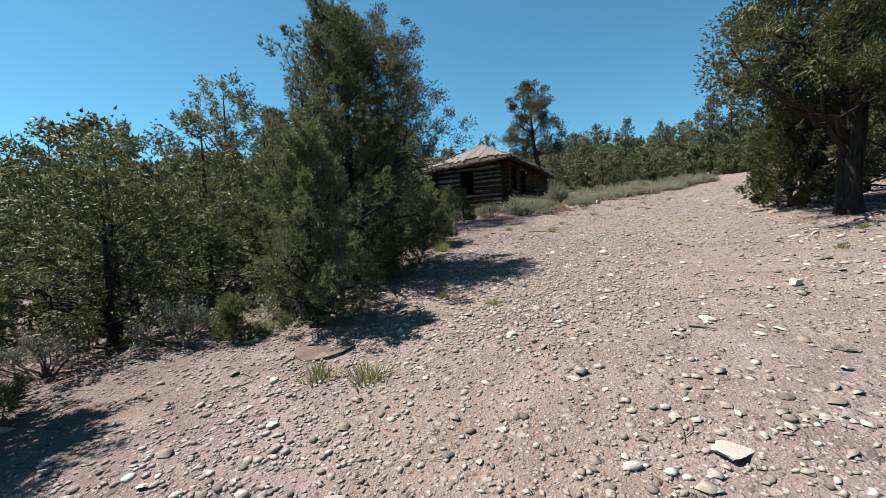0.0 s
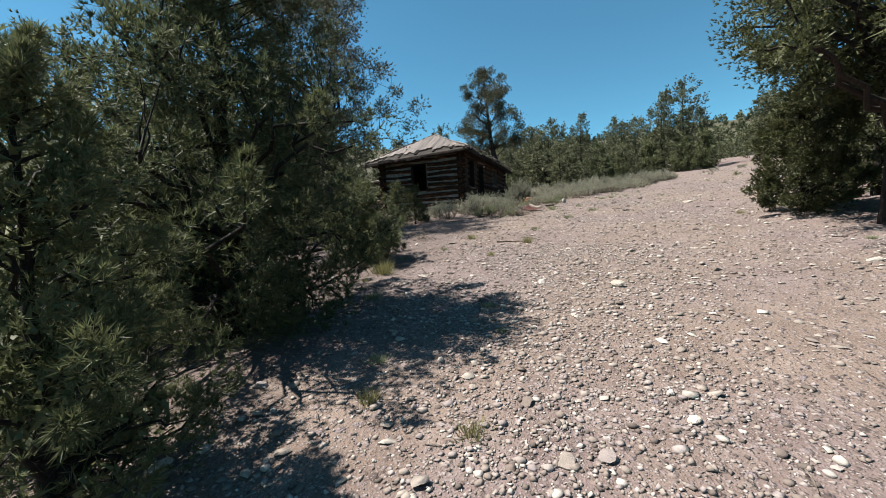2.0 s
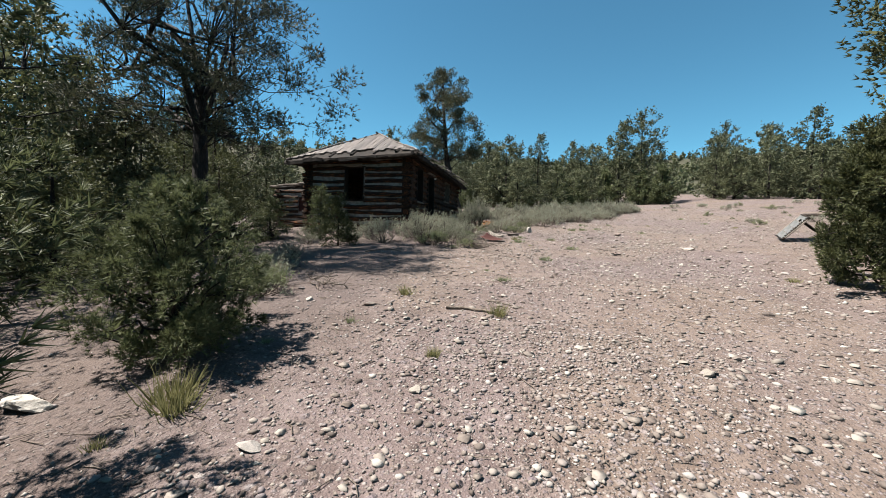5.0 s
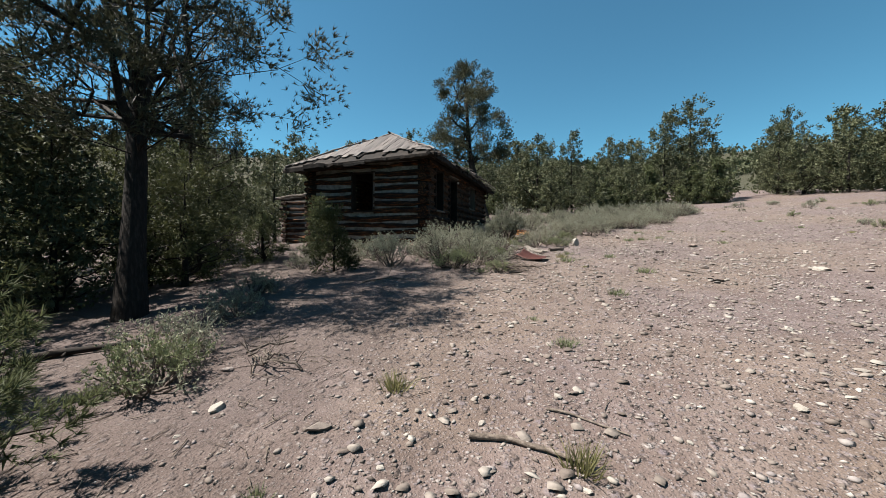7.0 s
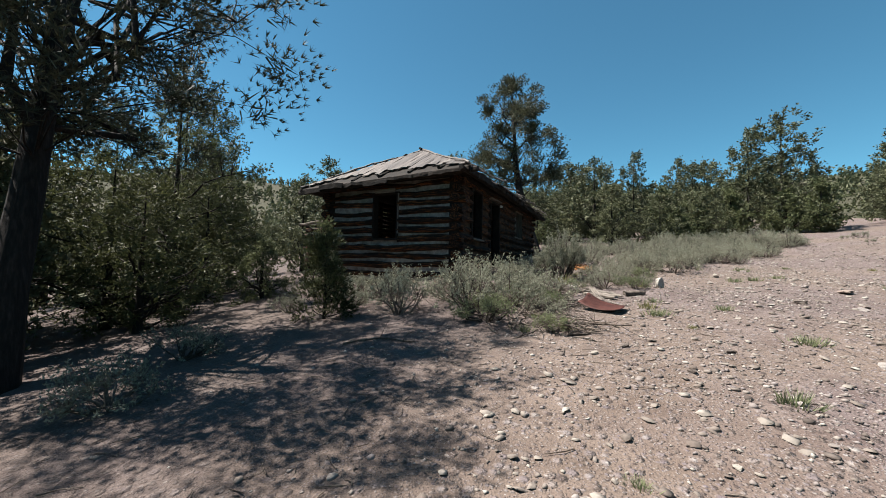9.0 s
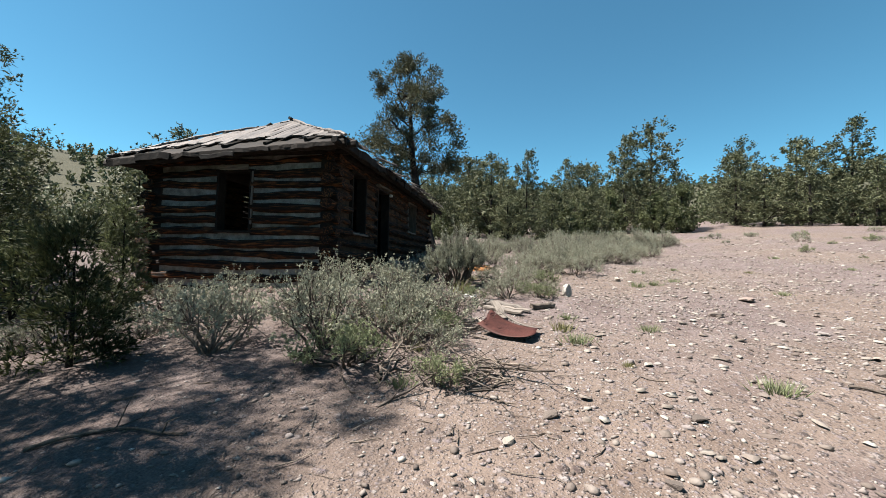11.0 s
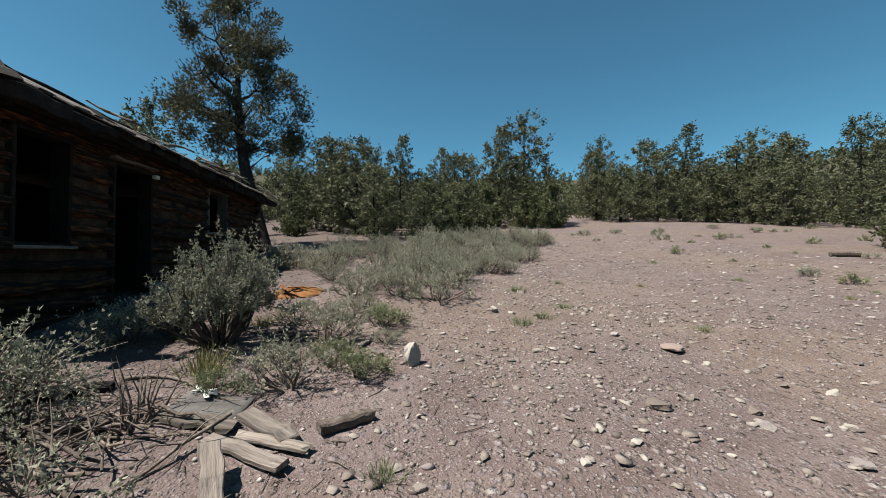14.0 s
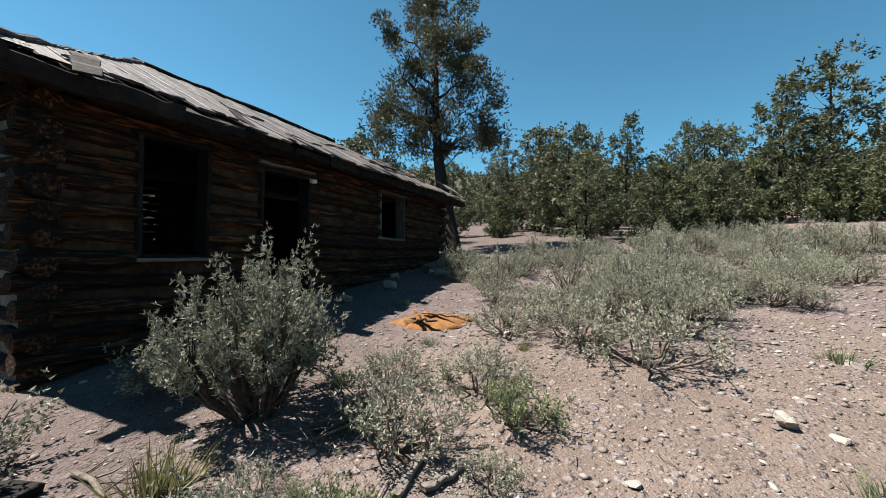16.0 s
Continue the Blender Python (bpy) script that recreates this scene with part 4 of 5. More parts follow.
# x, y, form, size
SHRUBS = [
    (-2.5, 20.2, 0, 0.9), (-2.2, 21.05, 1, 0.9), (-1.88, 20.65, 3, 1.0), (-1.0, 21.95, 1, 1.35), (-1.6, 22.4, 0, 1.1), (-2.4, 22.4, 1, 1.0), (-2.2, 23.2, 0, 1.1), (-1.85, 20.05, 1, 0.5), (-0.6, 22.9, 0, 1.1), (-1.5, 23.3, 0, 1.0), (-2.9, 23.9, 1, 1.0),
    (-3.2, 19.0, 3, 0.65), (-2.6, 19.0, 0, 0.68), (-2.08, 19.15, 3, 0.75), (-2.35, 19.5, 3, 0.6), (-2.85, 19.5, 1, 0.5), (-2.95, 20.9, 1, 0.8),
    (-4.15, 18.5, 2, 0.8), (-4.2, 20.5, 2, 0.95), (-4.45, 20.2, 0, 0.9), (-3.95, 17.9, 0, 0.8),
    (-4.1, 15.95, 3, 1.3), (-4.5, 16.35, 2, 0.95), (-4.65, 16.9, 0, 1.1), (-3.75, 16.55, 0, 1.1), (-4.0, 17.1, 2, 0.9), (-3.6, 17.4, 0, 1.05), (-3.85, 17.2, 3, 1.1), (-3.4, 16.95, 3, 0.8), (-3.4, 16.5, 1, 0.7), (-3.2, 15.65, 3, 0.8),
    (-5.6, 16.05, 0, 1.1), (-6.2, 16.9, 0, 0.9), (-6.6, 17.8, 2, 0.8), (-5.2, 18.2, 2, 0.9), (-4.7, 18.7, 0, 1.1), (-5.1, 17.2, 0, 0.9), (-7.2, 17.6, 0, 0.9), (-8.2, 18.2, 0, 0.9), (-9.0, 18.0, 1, 1.0), (-6.9, 16.6, 1, 0.8), (-7.8, 16.0, 0, 0.7), (-5.3, 10.6, 3, 1.1), (-5.7, 11.0, 0, 0.9),
    (-6.4, 12.6, 1, 0.8), (-7.0, 13.6, 0, 0.7), (-4.0, 3.6, 1, 0.9), (-4.8, 2.6, 1, 1.0), (-5.4, 1.6, 0, 1.0), (-3.9, 3.0, 3, 0.6),
]
rng = np.random.default_rng(21)
for i in range(105):
    s = rng.uniform(0, 1) ** 0.8
    back = rng.uniform(0, 4.6)
    SHRUBS.append((-0.8 + 6.0 * s - back * 0.93 + rng.normal() * 0.2, 23.1 + 9.8 * s + back * 0.35, int(rng.integers(0, 3)), rng.uniform(0.7, 1.25)))
for i in range(46):
    s = rng.uniform(0, 1)
    SHRUBS.append((-1.1 + 5.6 * s + rng.normal() * 0.3, 23.0 + 8.4 * s + rng.normal() * 0.45, int(rng.integers(0, 3)), rng.uniform(0.7, 1.1)))
for i in range(40):
    SHRUBS.append((rng.uniform(6, 16), rng.uniform(19, 34), 1 if i % 3 else 3, rng.uniform(0.3, 0.8)))
for x, y, k, s in SHRUBS:
    s *= rng.uniform(0.85, 1.15) if y < 20 else 0.84
    copy_thing((CLOSE if y < 26.5 and x < 4 else BRUSH)[k], pose(x, y, ground(x, y) - 0.02, 0, 0, rng.uniform(0, 360)) @ Matrix.Diagonal((s, s, s * rng.uniform(0.9, 1.15), 1)))
for p in BRUSH + CLOSE:
    for o in (*p.children_recursive, p):
        bpy.data.objects.remove(o)
big = build_sage("sagebrush", SAGE, 1.25, 0.52, 110, 46, 50, 5, 0.034, 0.0085, skirt=0.3)
tagged(stand(big, -3.6, 20.15), "tall sagebrush with grey twisted stems before the cabin", "shrub")

# ---- gravel ----
def stone_shapes(count, rng, sides=2):
    base = []
    for _ in range(count):
        bm = bmesh.new()
        bmesh.ops.create_icosphere(bm, subdivisions=1, radius=1)
        for v in bm.verts:
            v.co *= rng.uniform(0.72, 1.2)
        v = np.array([v.co for v in bm.verts])
        f = np.array([[q.index for q in p.verts] for p in bm.faces])
        bm.free()
        base.append((v * np.array([1.0, rng.uniform(0.6, 0.95), rng.uniform(0.35, 0.6)]), f))
    return base


def build_gravel():
    rng = np.random.default_rng(8)
    shapes = stone_shapes(14, rng)
    octa = np.array([(1, 0, 0), (-1, 0, 0), (0, 1, 0), (0, -1, 0), (0, 0, 1), (0, 0, -1)], float)
    sides8 = np.array([(0, 2, 4), (2, 1, 4), (1, 3, 4), (3, 0, 4), (2, 0, 5), (1, 2, 5), (3, 1, 5), (0, 3, 5)])
    chips = [(octa * rng.uniform(0.7, 1.25, size=(6, 1)) * np.array([1.1, rng.uniform(0.65, 1.0), rng.uniform(0.4, 0.7)]) + rng.normal(size=(6, 3)) * 0.12, sides8) for _ in range(14)]
    vs, fs, o = [], [], 0
    n = 0
    while n < 50000:
        t = rng.uniform(0, 1)
        y = -0.5 + 27 * t ** 1.15
        x = -1.2 + rng.normal() * 3.0 + 0.06 * y
        if n % 4 == 0:
            x, y = -1.4 + rng.normal() * 1.1, 0.6 + 9.5 * t
        if x < -7.5 or x > 8.5 or (x < -5.6 and y > 19.5):
            continue
        if noise.noise((x * 0.5, y * 0.5, 11)) + rng.uniform(-0.6, 0.6) < -0.1:
            continue
        n += 1
        s = 0.009 + 0.017 * rng.uniform(0, 1) ** 2.5 + (0.024 * rng.uniform(0, 1) if rng.uniform() < 0.11 else 0)
        v, f = (shapes if s > 0.03 else chips)[n % 14]
        a = rng.uniform(0, 6.28)
        c, q = math.cos(a), math.sin(a)
        vs.append(np.stack([(v[:, 0] * c - v[:, 1] * q) * s + x, (v[:, 0] * q + v[:, 1] * c) * s + y, v[:, 2] * s + ground(x, y) + s * 0.12], axis=1))
        fs.append(f + o)
        o += len(v)
    ob = part_mesh("gravel", fast_mesh("gravel", np.concatenate(vs), np.concatenate(fs)), STONE)
    return tagged(ob, "loose broken pinkish-grey gravel strewn over the track", "gravel", kind="stuff")


build_gravel()


def build_flat_stones():
    rng = np.random.default_rng(18)
    octa = np.array([(1, 0, 0), (-1, 0, 0), (0, 1, 0), (0, -1, 0), (0.6, 0.6, 0.4), (-0.5, 0.6, 0.42), (-0.6, -0.6, 0.38), (0.5, -0.6, 0.42), (0, 0, -0.4)], float)
    sides = np.array([(4, 5, 6), (4, 6, 7), (0, 2, 4), (2, 5, 4), (2, 1, 5), (1, 6, 5), (1, 3, 6), (3, 7, 6), (3, 0, 7), (0, 4, 7)])
    forms = [octa * np.array([1, rng.uniform(0.55, 0.9), rng.uniform(0.6, 1.1)]) + rng.normal(size=(9, 3)) * np.array([0.16, 0.13, 0.05]) for _ in range(16)]
    vs, fs, n = [], [], 0
    while n < 9000:
        y = 0.0 + 34 * rng.uniform(0, 1)
        x = rng.uniform(-3.4, 8.5) + 0.08 * max(0, y - 18)
        if (y > 14.5 and x < -2.2 + 0.45 * max(0, y - 18)) or noise.noise((x * 0.6, y * 0.6, 23)) + rng.uniform(-0.7, 0.7) < -0.05:
            continue
        s = 0.014 + 0.042 * rng.uniform(0, 1) ** 2.4
        v = forms[n % 16]
        a = rng.uniform(0, 6.28)
        c, q = math.cos(a), math.sin(a)
        tip = rng.normal(size=2) * 0.12
        vs.append(np.stack([(v[:, 0] * c - v[:, 1] * q) * s + x, (v[:, 0] * q + v[:, 1] * c) * s + y, (v[:, 2] + v[:, 0] * tip[0] + v[:, 1] * tip[1]) * s + ground(x, y) + s * 0.1], axis=1))
        fs.append(sides + 9 * n)
        n += 1
    ob = part_mesh("flat_stones", fast_mesh("flat_stones", np.concatenate(vs), np.concatenate(fs)), CHIPSTONE)
    return tagged(ob, "flat pale broken stone chips lying over the gravel", "stones", kind="stuff")


build_flat_stones()


# ---- stones ----
def rock(name, label, x, y, size, mat, seed, flat=0.55, stretch=0.75, turn=0.0, sink=0.25, parent=None, data=None):
    if data is None:
        rng = np.random.default_rng(seed)
        bm = bmesh.new()
        bmesh.ops.create_icosphere(bm, subdivisions=3 if parent is None else 2, radius=1)
        planes = [(Vector(d), rng.uniform(0.45, 0.85)) for d in sphere_ways(15, rng)]
        for v in bm.verts:
            for d, k in planes:
                over = v.co.dot(d) - k
                if over > 0:
                    v.co -= d * over
            v.co *= 1 + 0.16 * noise.noise(v.co * 2.2 + Vector((seed, 0, 0))) + 0.09 * noise.noise(v.co * 6 + Vector((seed, 5, 0)))
            v.co = Vector((v.co.x, v.co.y * stretch, v.co.z * flat))
        data = bpy.data.meshes.new(name)
        bm.to_mesh(data)
        bm.free()
    ob = part_mesh(name, data, mat, parent)
    ob.matrix_basis = pose(x, y, ground(x, y) + size * flat * (0.75 - sink), 0, 0, turn) @ Matrix.Diagonal((size, size, size, 1))
    return tagged(ob, label, "rock") if parent is None else ob


rock("rock", "upright whitish rock at the edge of the brush", -1.62, 19.43, 0.13, WHITE_STONE, 44, 1.3, 0.7, 50, 0.2)
rock("rock", "flat pale slab of rock lying on gravel", 2.2, 16.3, 0.22, PALE_STONE, 32, 0.2, 0.6, 10, 0.55)
rock("rock", "grey flat rock on the gravel track", 0.22, 18.45, 0.14, STONE, 3, 0.35, 0.7, 0)
rock("rock", "reddish stone on the gravel track", 1.26, 19.59, 0.15, RED_STONE, 4, 0.3, 0.8, 60)
rock("rock", "pale rounded rock on the gravel track", -0.56, 7.31, 0.1, PALE_STONE, 5, 0.5, 0.6, -15)
rock("rock", "pale flat rock on tan dirt", 0.53, 4.09, 0.08, PALE_STONE, 26, 0.4, 0.6, -5)
rock("rock", "pale angular rock on tan dirt", 1.49, 5.3, 0.1, PALE_STONE, 27, 0.6, 0.7, 40)
rock("rock", "rounded grey rock on tan dirt", 1.28, 3.6, 0.09, STONE, 8, 0.45, 0.6, 5)
rock("rock", "white rock among weeds", -0.31, 21.22, 0.09, PALE_STONE, 29, 0.7, 0.75, -60)
rock("rock", "flat pale rock by the small pine", -5.0, 7.7, 0.2, STONE, 10, 0.3, 0.6, 15)
rock("rock", "large half-buried rock on the track", 0.36, 2.2, 0.15, STONE, 11, 0.22, 0.7, 15, 0.55)
rock("rock", "dark flat stone on gravel", 0.3, 15.18, 0.07, SLATE, 12, 0.35, 0.7, 15)
rng = np.random.default_rng(31)
for i in range(26):
    a = rng.uniform(0, 1)
    x, y = (-6.0 - 4.4 * a, 19.55 - 0.5 * rng.uniform(0, 1)) if i < 16 else (-5.6 + 0.6 * rng.uniform(0, 1), 20.5 + 7 * a)
    rock("footing_stone", "loose reddish footing stone at the cabin wall", x, y, rng.uniform(0.08, 0.2), RED_STONE, 200 + i, rng.uniform(0.45, 0.8), rng.uniform(0.6, 0.9), rng.uniform(0, 360))
for i in range(14):
    rock("rock", "reddish rock in a heap behind the cabin corner", -4.5 + rng.normal() * 0.6, 25.6 + rng.normal() * 0.7, rng.uniform(0.09, 0.22), RED_STONE if i % 3 else PALE_STONE, 240 + i, rng.uniform(0.45, 0.8), 0.8, rng.uniform(0, 360))


# ---- sheet metal, planks and litter ----
def thin_sheet(name, nx, ny, shape, thick, mat, parent=None, label=""):
    """A bent sheet: shape(u, v) gives its points, u and v from 0 to 1."""
    bm = bmesh.new()
    g = [[bm.verts.new(shape(i / nx, j / ny)) for j in range(ny + 1)] for i in range(nx + 1)]
    for i in range(nx):
        for j in range(ny):
            bm.faces.new((g[i][j], g[i + 1][j], g[i + 1][j + 1], g[i][j + 1]))
    bmesh.ops.recalc_face_normals(bm, faces=bm.faces)
    bmesh.ops.solidify(bm, geom=list(bm.faces), thickness=thick)
    for f in bm.faces:
        f.smooth = True
    return part(name, bm, mat, parent, label)


def lay(ob, x, y, turn=0.0, up=0.0):
    e = 0.15
    n = Vector((-(lie(x + e, y) - lie(x - e, y)) / (2 * e), -(lie(x, y + e) - lie(x, y - e)) / (2 * e), 1)).normalized()
    ob.matrix_basis = Matrix.Translation((x, y, ground(x, y) + up)) @ Vector((0, 0, 1)).rotation_difference(n).to_matrix().to_4x4() @ pose(0, 0, 0, 0, 0, turn)
    return ob


# rust-red curved sheet with a bent pale edge strip
sheet = tagged(new("rusty_sheet"), "curved rust-red metal sheet lying on gravel", "sheet metal")
thin_sheet("panel", 14, 8, lambda u, v: (0.72 * (u - 0.5) + 0.03 * math.sin(5 * v), 0.46 * (v - 0.5) - 0.05 * math.sin(math.pi * u), 0.04 + 0.22 * (u - 0.62) ** 2 + 0.10 * v * (1 - u)), 0.004, RUST, sheet)
thin_sheet("edge_strip", 14, 2, lambda u, v: (0.62 * (u - 0.42), 0.245 + 0.035 * v - 0.06 * math.sin(math.pi * u), 0.055 + 0.16 * (u - 0.7) ** 2 + 0.10 * (1 - u) * 0.9), 0.012, PLANK, sheet, "pale bent wooden edge strip")
lay(sheet, -2.62, 17.08, -26)
sheet.scale = (0.85, 0.85, 0.85)

rng = np.random.default_rng(55)


def plank(x, y, length, width, thick, turn, label, tilt=0.0, up=None, mat=None, name="plank"):
    bm = worn_box((length, width, thick), rng, 0.006, 4)
    ob = tagged(part(name, bm, mat or PLANK, None), label, "plank")
    return tagged(lay(ob, x, y, turn, thick * 0.45 if up is None else up))


def tilted(ob, deg):
    ob.matrix_basis = ob.matrix_basis @ pose(0, 0, 0, 0, -deg, 0)
    return ob


tilted(plank(-2.74, 17.86, 0.36, 0.11, 0.03, 112, "short weathered grey plank leaning on others", up=0.12), 24)
plank(-2.68, 18.14, 0.62, 0.10, 0.04, -32, "weathered grey plank lying in the brush", up=0.03)
plank(-2.55, 18.22, 0.5, 0.08, 0.03, -24, "narrow weathered grey plank in the brush", up=0.03)
plank(-2.98, 17.5, 0.3, 0.07, 0.025, 118, "short grey board end beside the rusty sheet", up=0.03)
plank(-3.08, 18.5, 0.55, 0.12, 0.05, -24, "pale weathered board on the ground", up=0.03)
plank(-2.62, 18.4, 0.5, 0.13, 0.05, -42, "pale weathered board on the ground", up=0.03)
plank(-2.12, 18.38, 0.36, 0.09, 0.07, 26, "short dark weathered post end on gravel", up=0.04, mat=DEADWOOD)
plank(-2.08, 20.02, 0.3, 0.05, 0.03, 70, "small weathered board in the gravel", up=0.02)
plank(-2.26, 19.95, 0.34, 0.05, 0.03, 95, "small weathered board in the gravel", up=0.02)
plank(-1.95, 19.75, 0.22, 0.06, 0.03, 120, "broken board end by the white rock", up=0.02)
plank(-4.3, 19.0, 0.7, 0.13, 0.06, 20, "dark rotten board at the cabin's corner", up=0.03, mat=DARKWOOD)
plank(-4.1, 18.5, 0.9, 0.10, 0.05, 5, "grey fallen board before the cabin", up=0.03, mat=DEADWOOD)
plank(0.33, 15.35, 0.2, 0.035, 0.025, -38, "dark broken stick of wood on gravel", up=0.02, mat=DARKWOOD)

felt = thin_sheet("roofing_felt", 8, 6, lambda u, v: (0.5 * (u - 0.5), 0.42 * (v - 0.5) * (1 - 0.2 * u), 0.03 + 0.025 * math.sin(4 * u + 2 * v)), 0.006, SLATE)
tagged(lay(felt, -3.1, 18.72, -10), "curled dark grey felt scrap among boards", "scrap")
rag = thin_sheet("white_rag", 10, 6, lambda u, v: (0.2 * (u - 0.5) + 0.03 * math.sin(7 * v), 0.09 * (v - 0.5) + 0.03 * math.sin(4 * u), 0.06 + 0.012 * math.sin(7 * u + 3 * v)), 0.006, CLOTH)
tagged(lay(rag, -3.2, 18.88, -35), "crumpled white rag on the felt scrap", "rag")

# orange rusted heap
def heap(u, v):
    a, q = u * 2 * math.pi, v
    r = 0.42 * q * (1 + 0.10 * math.sin(3 * a) + 0.07 * math.sin(7 * a))
    return (r * math.cos(a) * 1.2, r * math.sin(a) * 0.8, 0.16 * (1 - q) ** 0.8 + 0.03 * math.sin(5 * a) * q - 0.01)


pile = tagged(new("rusted_scrap"), "heap of orange rusted scrap beside the cabin wall", "scrap heap")
thin_sheet("rust_mound", 28, 6, heap, 0.01, ORANGE, pile)
for i in range(3):
    s = part("strap", worn_box((rng.uniform(0.25, 0.45), 0.045, 0.02), rng, 0.012, 5), ORANGE if i else DARKWOOD, pile)
    s.matrix_basis = pose(rng.normal() * 0.15, rng.normal() * 0.12, 0.13 + 0.02 * i, rng.normal() * 5, rng.normal() * 6, rng.uniform(0, 180))
lay(pile, -3.35, 22.55, 25)

# flat reddish slab near the first pine
slab = thin_sheet("rusted_plate", 10, 6, lambda u, v: (0.6 * (u - 0.5), 0.12 - 0.30 * v * math.sqrt(max(0.02, 1 - (2 * u - 1) ** 2)), 0.02 + 0.012 * math.sin(6 * u + 3 * v)), 0.008, patchy_material("dull_red_plate", (0.055, 0.037, 0.032), (0.098, 0.070, 0.062), 5, 0.9))
tagged(lay(slab, -2.78, 2.7, 18), "flat dull red rusted plate on gravel", "plate")


# leaning panel like a wooden sash
def build_panel():
    ob = tagged(new("slatted_panel"), "weathered grey panel with dark frame propped on the gravel", "panel")
    rng = np.random.default_rng(12)
    Lx, Ly = 0.72, 0.73
    for i in range(4):
        for j in range(2):
            p = part("board", worn_box((Lx / 2 - 0.006, Ly / 4 - 0.012, 0.012), rng, 0.002, 1), METAL, ob)
            p.matrix_basis = pose(-Lx / 4 + j * Lx / 2, -Ly / 2 + Ly / 8 + i * Ly / 4, 0.0)
    for nm, sx, sy, ln, turn in (("rail", 0, -Ly / 2, Lx + 0.05, 0), ("rail", 0, Ly / 2, Lx + 0.05, 0), ("stile", -Lx / 2, 0, Ly, 90), ("stile", Lx / 2, 0, Ly, 90)):
        p = part(nm, worn_box((ln, 0.035, 0.05), rng, 0.003, 3), PLANK if sx < 0 else DARKWOOD, ob)
        p.matrix_basis = pose(sx, sy, -0.005, 0, 0, turn)
    p = part("prop", worn_box((0.62, 0.04, 0.03), rng, 0.003), PLANK, ob, "pale stick along the edge")
    p.matrix_basis = pose(Lx / 2 + 0.03, 0, -0.01, 0, 0, 90)
    for i in range(12):
        p = part("tooth", worn_box((0.035, 0.03, 0.03), rng, 0.002, 1), DARKWOOD, ob)
        p.matrix_basis = pose(Lx / 2 - 0.03, -Ly / 2 + 0.05 + i * 0.057, 0.02)
    st = part("support", worn_box((0.62, 0.06, 0.05), rng, 0.004), DARKWOOD, ob, "dark board propping up the panel")
    st.matrix_basis = pose(0.1, Ly / 2 - 0.14, -0.27, 36, 90, 0)
    return ob


# its foot lies along the gravel, its head is propped up
panel = build_panel()
foot_a, foot_b, head_b = Vector((4.96, 18.05, 2.67)), Vector((4.74, 17.38, 2.55)), Vector((5.14, 17.11, 3.09))
ax = (foot_b - foot_a).normalized()
ay = (head_b - foot_b)
ay = (ay - ax * ay.dot(ax)).normalized()
az = ax.cross(ay)
mid = (foot_a + head_b) / 2
panel.matrix_basis = Matrix(((ax.x, ay.x, az.x, mid.x), (ax.y, ay.y, az.y, mid.y), (ax.z, ay.z, az.z, mid.z), (0, 0, 0, 1)))
rock("rock", "dark stone under the propped panel", 5.55, 17.3, 0.16, SLATE, 300, 0.8)


# ---- dead wood ----
def branch(points, r, rng, sides=6, twigs=0):
    t = Tubes()
    pts = np.array(points, float)
    t.add(pts, np.linspace(r, r * 0.55, len(pts)), sides)
    for _ in range(twigs):
        i = int(rng.integers(1, len(pts)))
        d = rng.normal(size=3) * np.array([1, 1, 0.5]) + np.array([0, 0, 0.4])
        d /= np.linalg.norm(d)
        ln = rng.uniform(0.12, 0.4)
        t.add([pts[i], pts[i] + d * ln * 0.5 + rng.normal(size=3) * 0.02, pts[i] + d * ln], [r * 0.4, r * 0.28, r * 0.12], 4)
    return t


def stick(x0, y0, x1, y1, r, label, bow=0.05, twigs=0, seed=1):
    rng = np.random.default_rng(seed)
    n = 7
    cx, cy = (x0 + x1) / 2, (y0 + y1) / 2
    base = ground(cx, cy)
    side = np.array([-(y1 - y0), x1 - x0])
    pts = []
    for i in range(n):
        q = i / (n - 1)
        x = x0 + (x1 - x0) * q + side[0] * bow * math.sin(math.pi * q * 1.4)
        y = y0 + (y1 - y0) * q + side[1] * bow * math.sin(math.pi * q * 1.4)
        pts.append((x - cx, y - cy, ground(x, y) - base + r * 0.8 + rng.uniform(0, 0.01)))
    ob = part_mesh("stick", branch(pts, r, rng, 7, twigs).mesh("stick"), DEADWOOD)
    ob.matrix_basis = pose(cx, cy, base)
    return tagged(ob, label, "stick")


stick(-2.65, 10.47, -1.97, 10.41, 0.021, "curved pale dead stick on the gravel track", 0.07, 0, 4)
stick(-2.2, 10.9, -1.7, 10.75, 0.01, "thin dry twig on gravel", 0.03, 1, 5)
stick(0.36, 3.83, 0.56, 3.79, 0.013, "short grey stick on tan dirt", 0.05, 0, 6)
stick(0.0, 16.05, 0.28, 15.9, 0.012, "thin broken stick on gravel", 0.04, 0, 7)
stick(-5.4, 14.4, -4.6, 14.7, 0.014, "thin dead branch lying in tree shade", 0.08, 3, 8)
stick(-5.0, 11.3, -4.6, 10.9, 0.009, "dead twig by the sagebrush", 0.05, 4, 9)
stick(-7.6, 10.6, -6.7, 11.5, 0.05, "dark fallen log in the pine's shade", 0.03, 3, 10).data.materials[0] = DARKWOOD
stick(-4.7, 18.5, -3.3, 17.9, 0.035, "grey fallen branch before the cabin", 0.06, 6, 11)
stick(-4.0, 19.3, -3.0, 18.9, 0.018, "dead grey branch among boards", 0.09, 5, 12)
stick(-4.4, 2.9, -3.9, 3.1, 0.03, "twisted dead root on gravel", 0.25, 4, 13)
stick(-5.6, 2.2, -4.5, 2.5, 0.02, "bleached dead branch under the trees", 0.12, 5, 14)


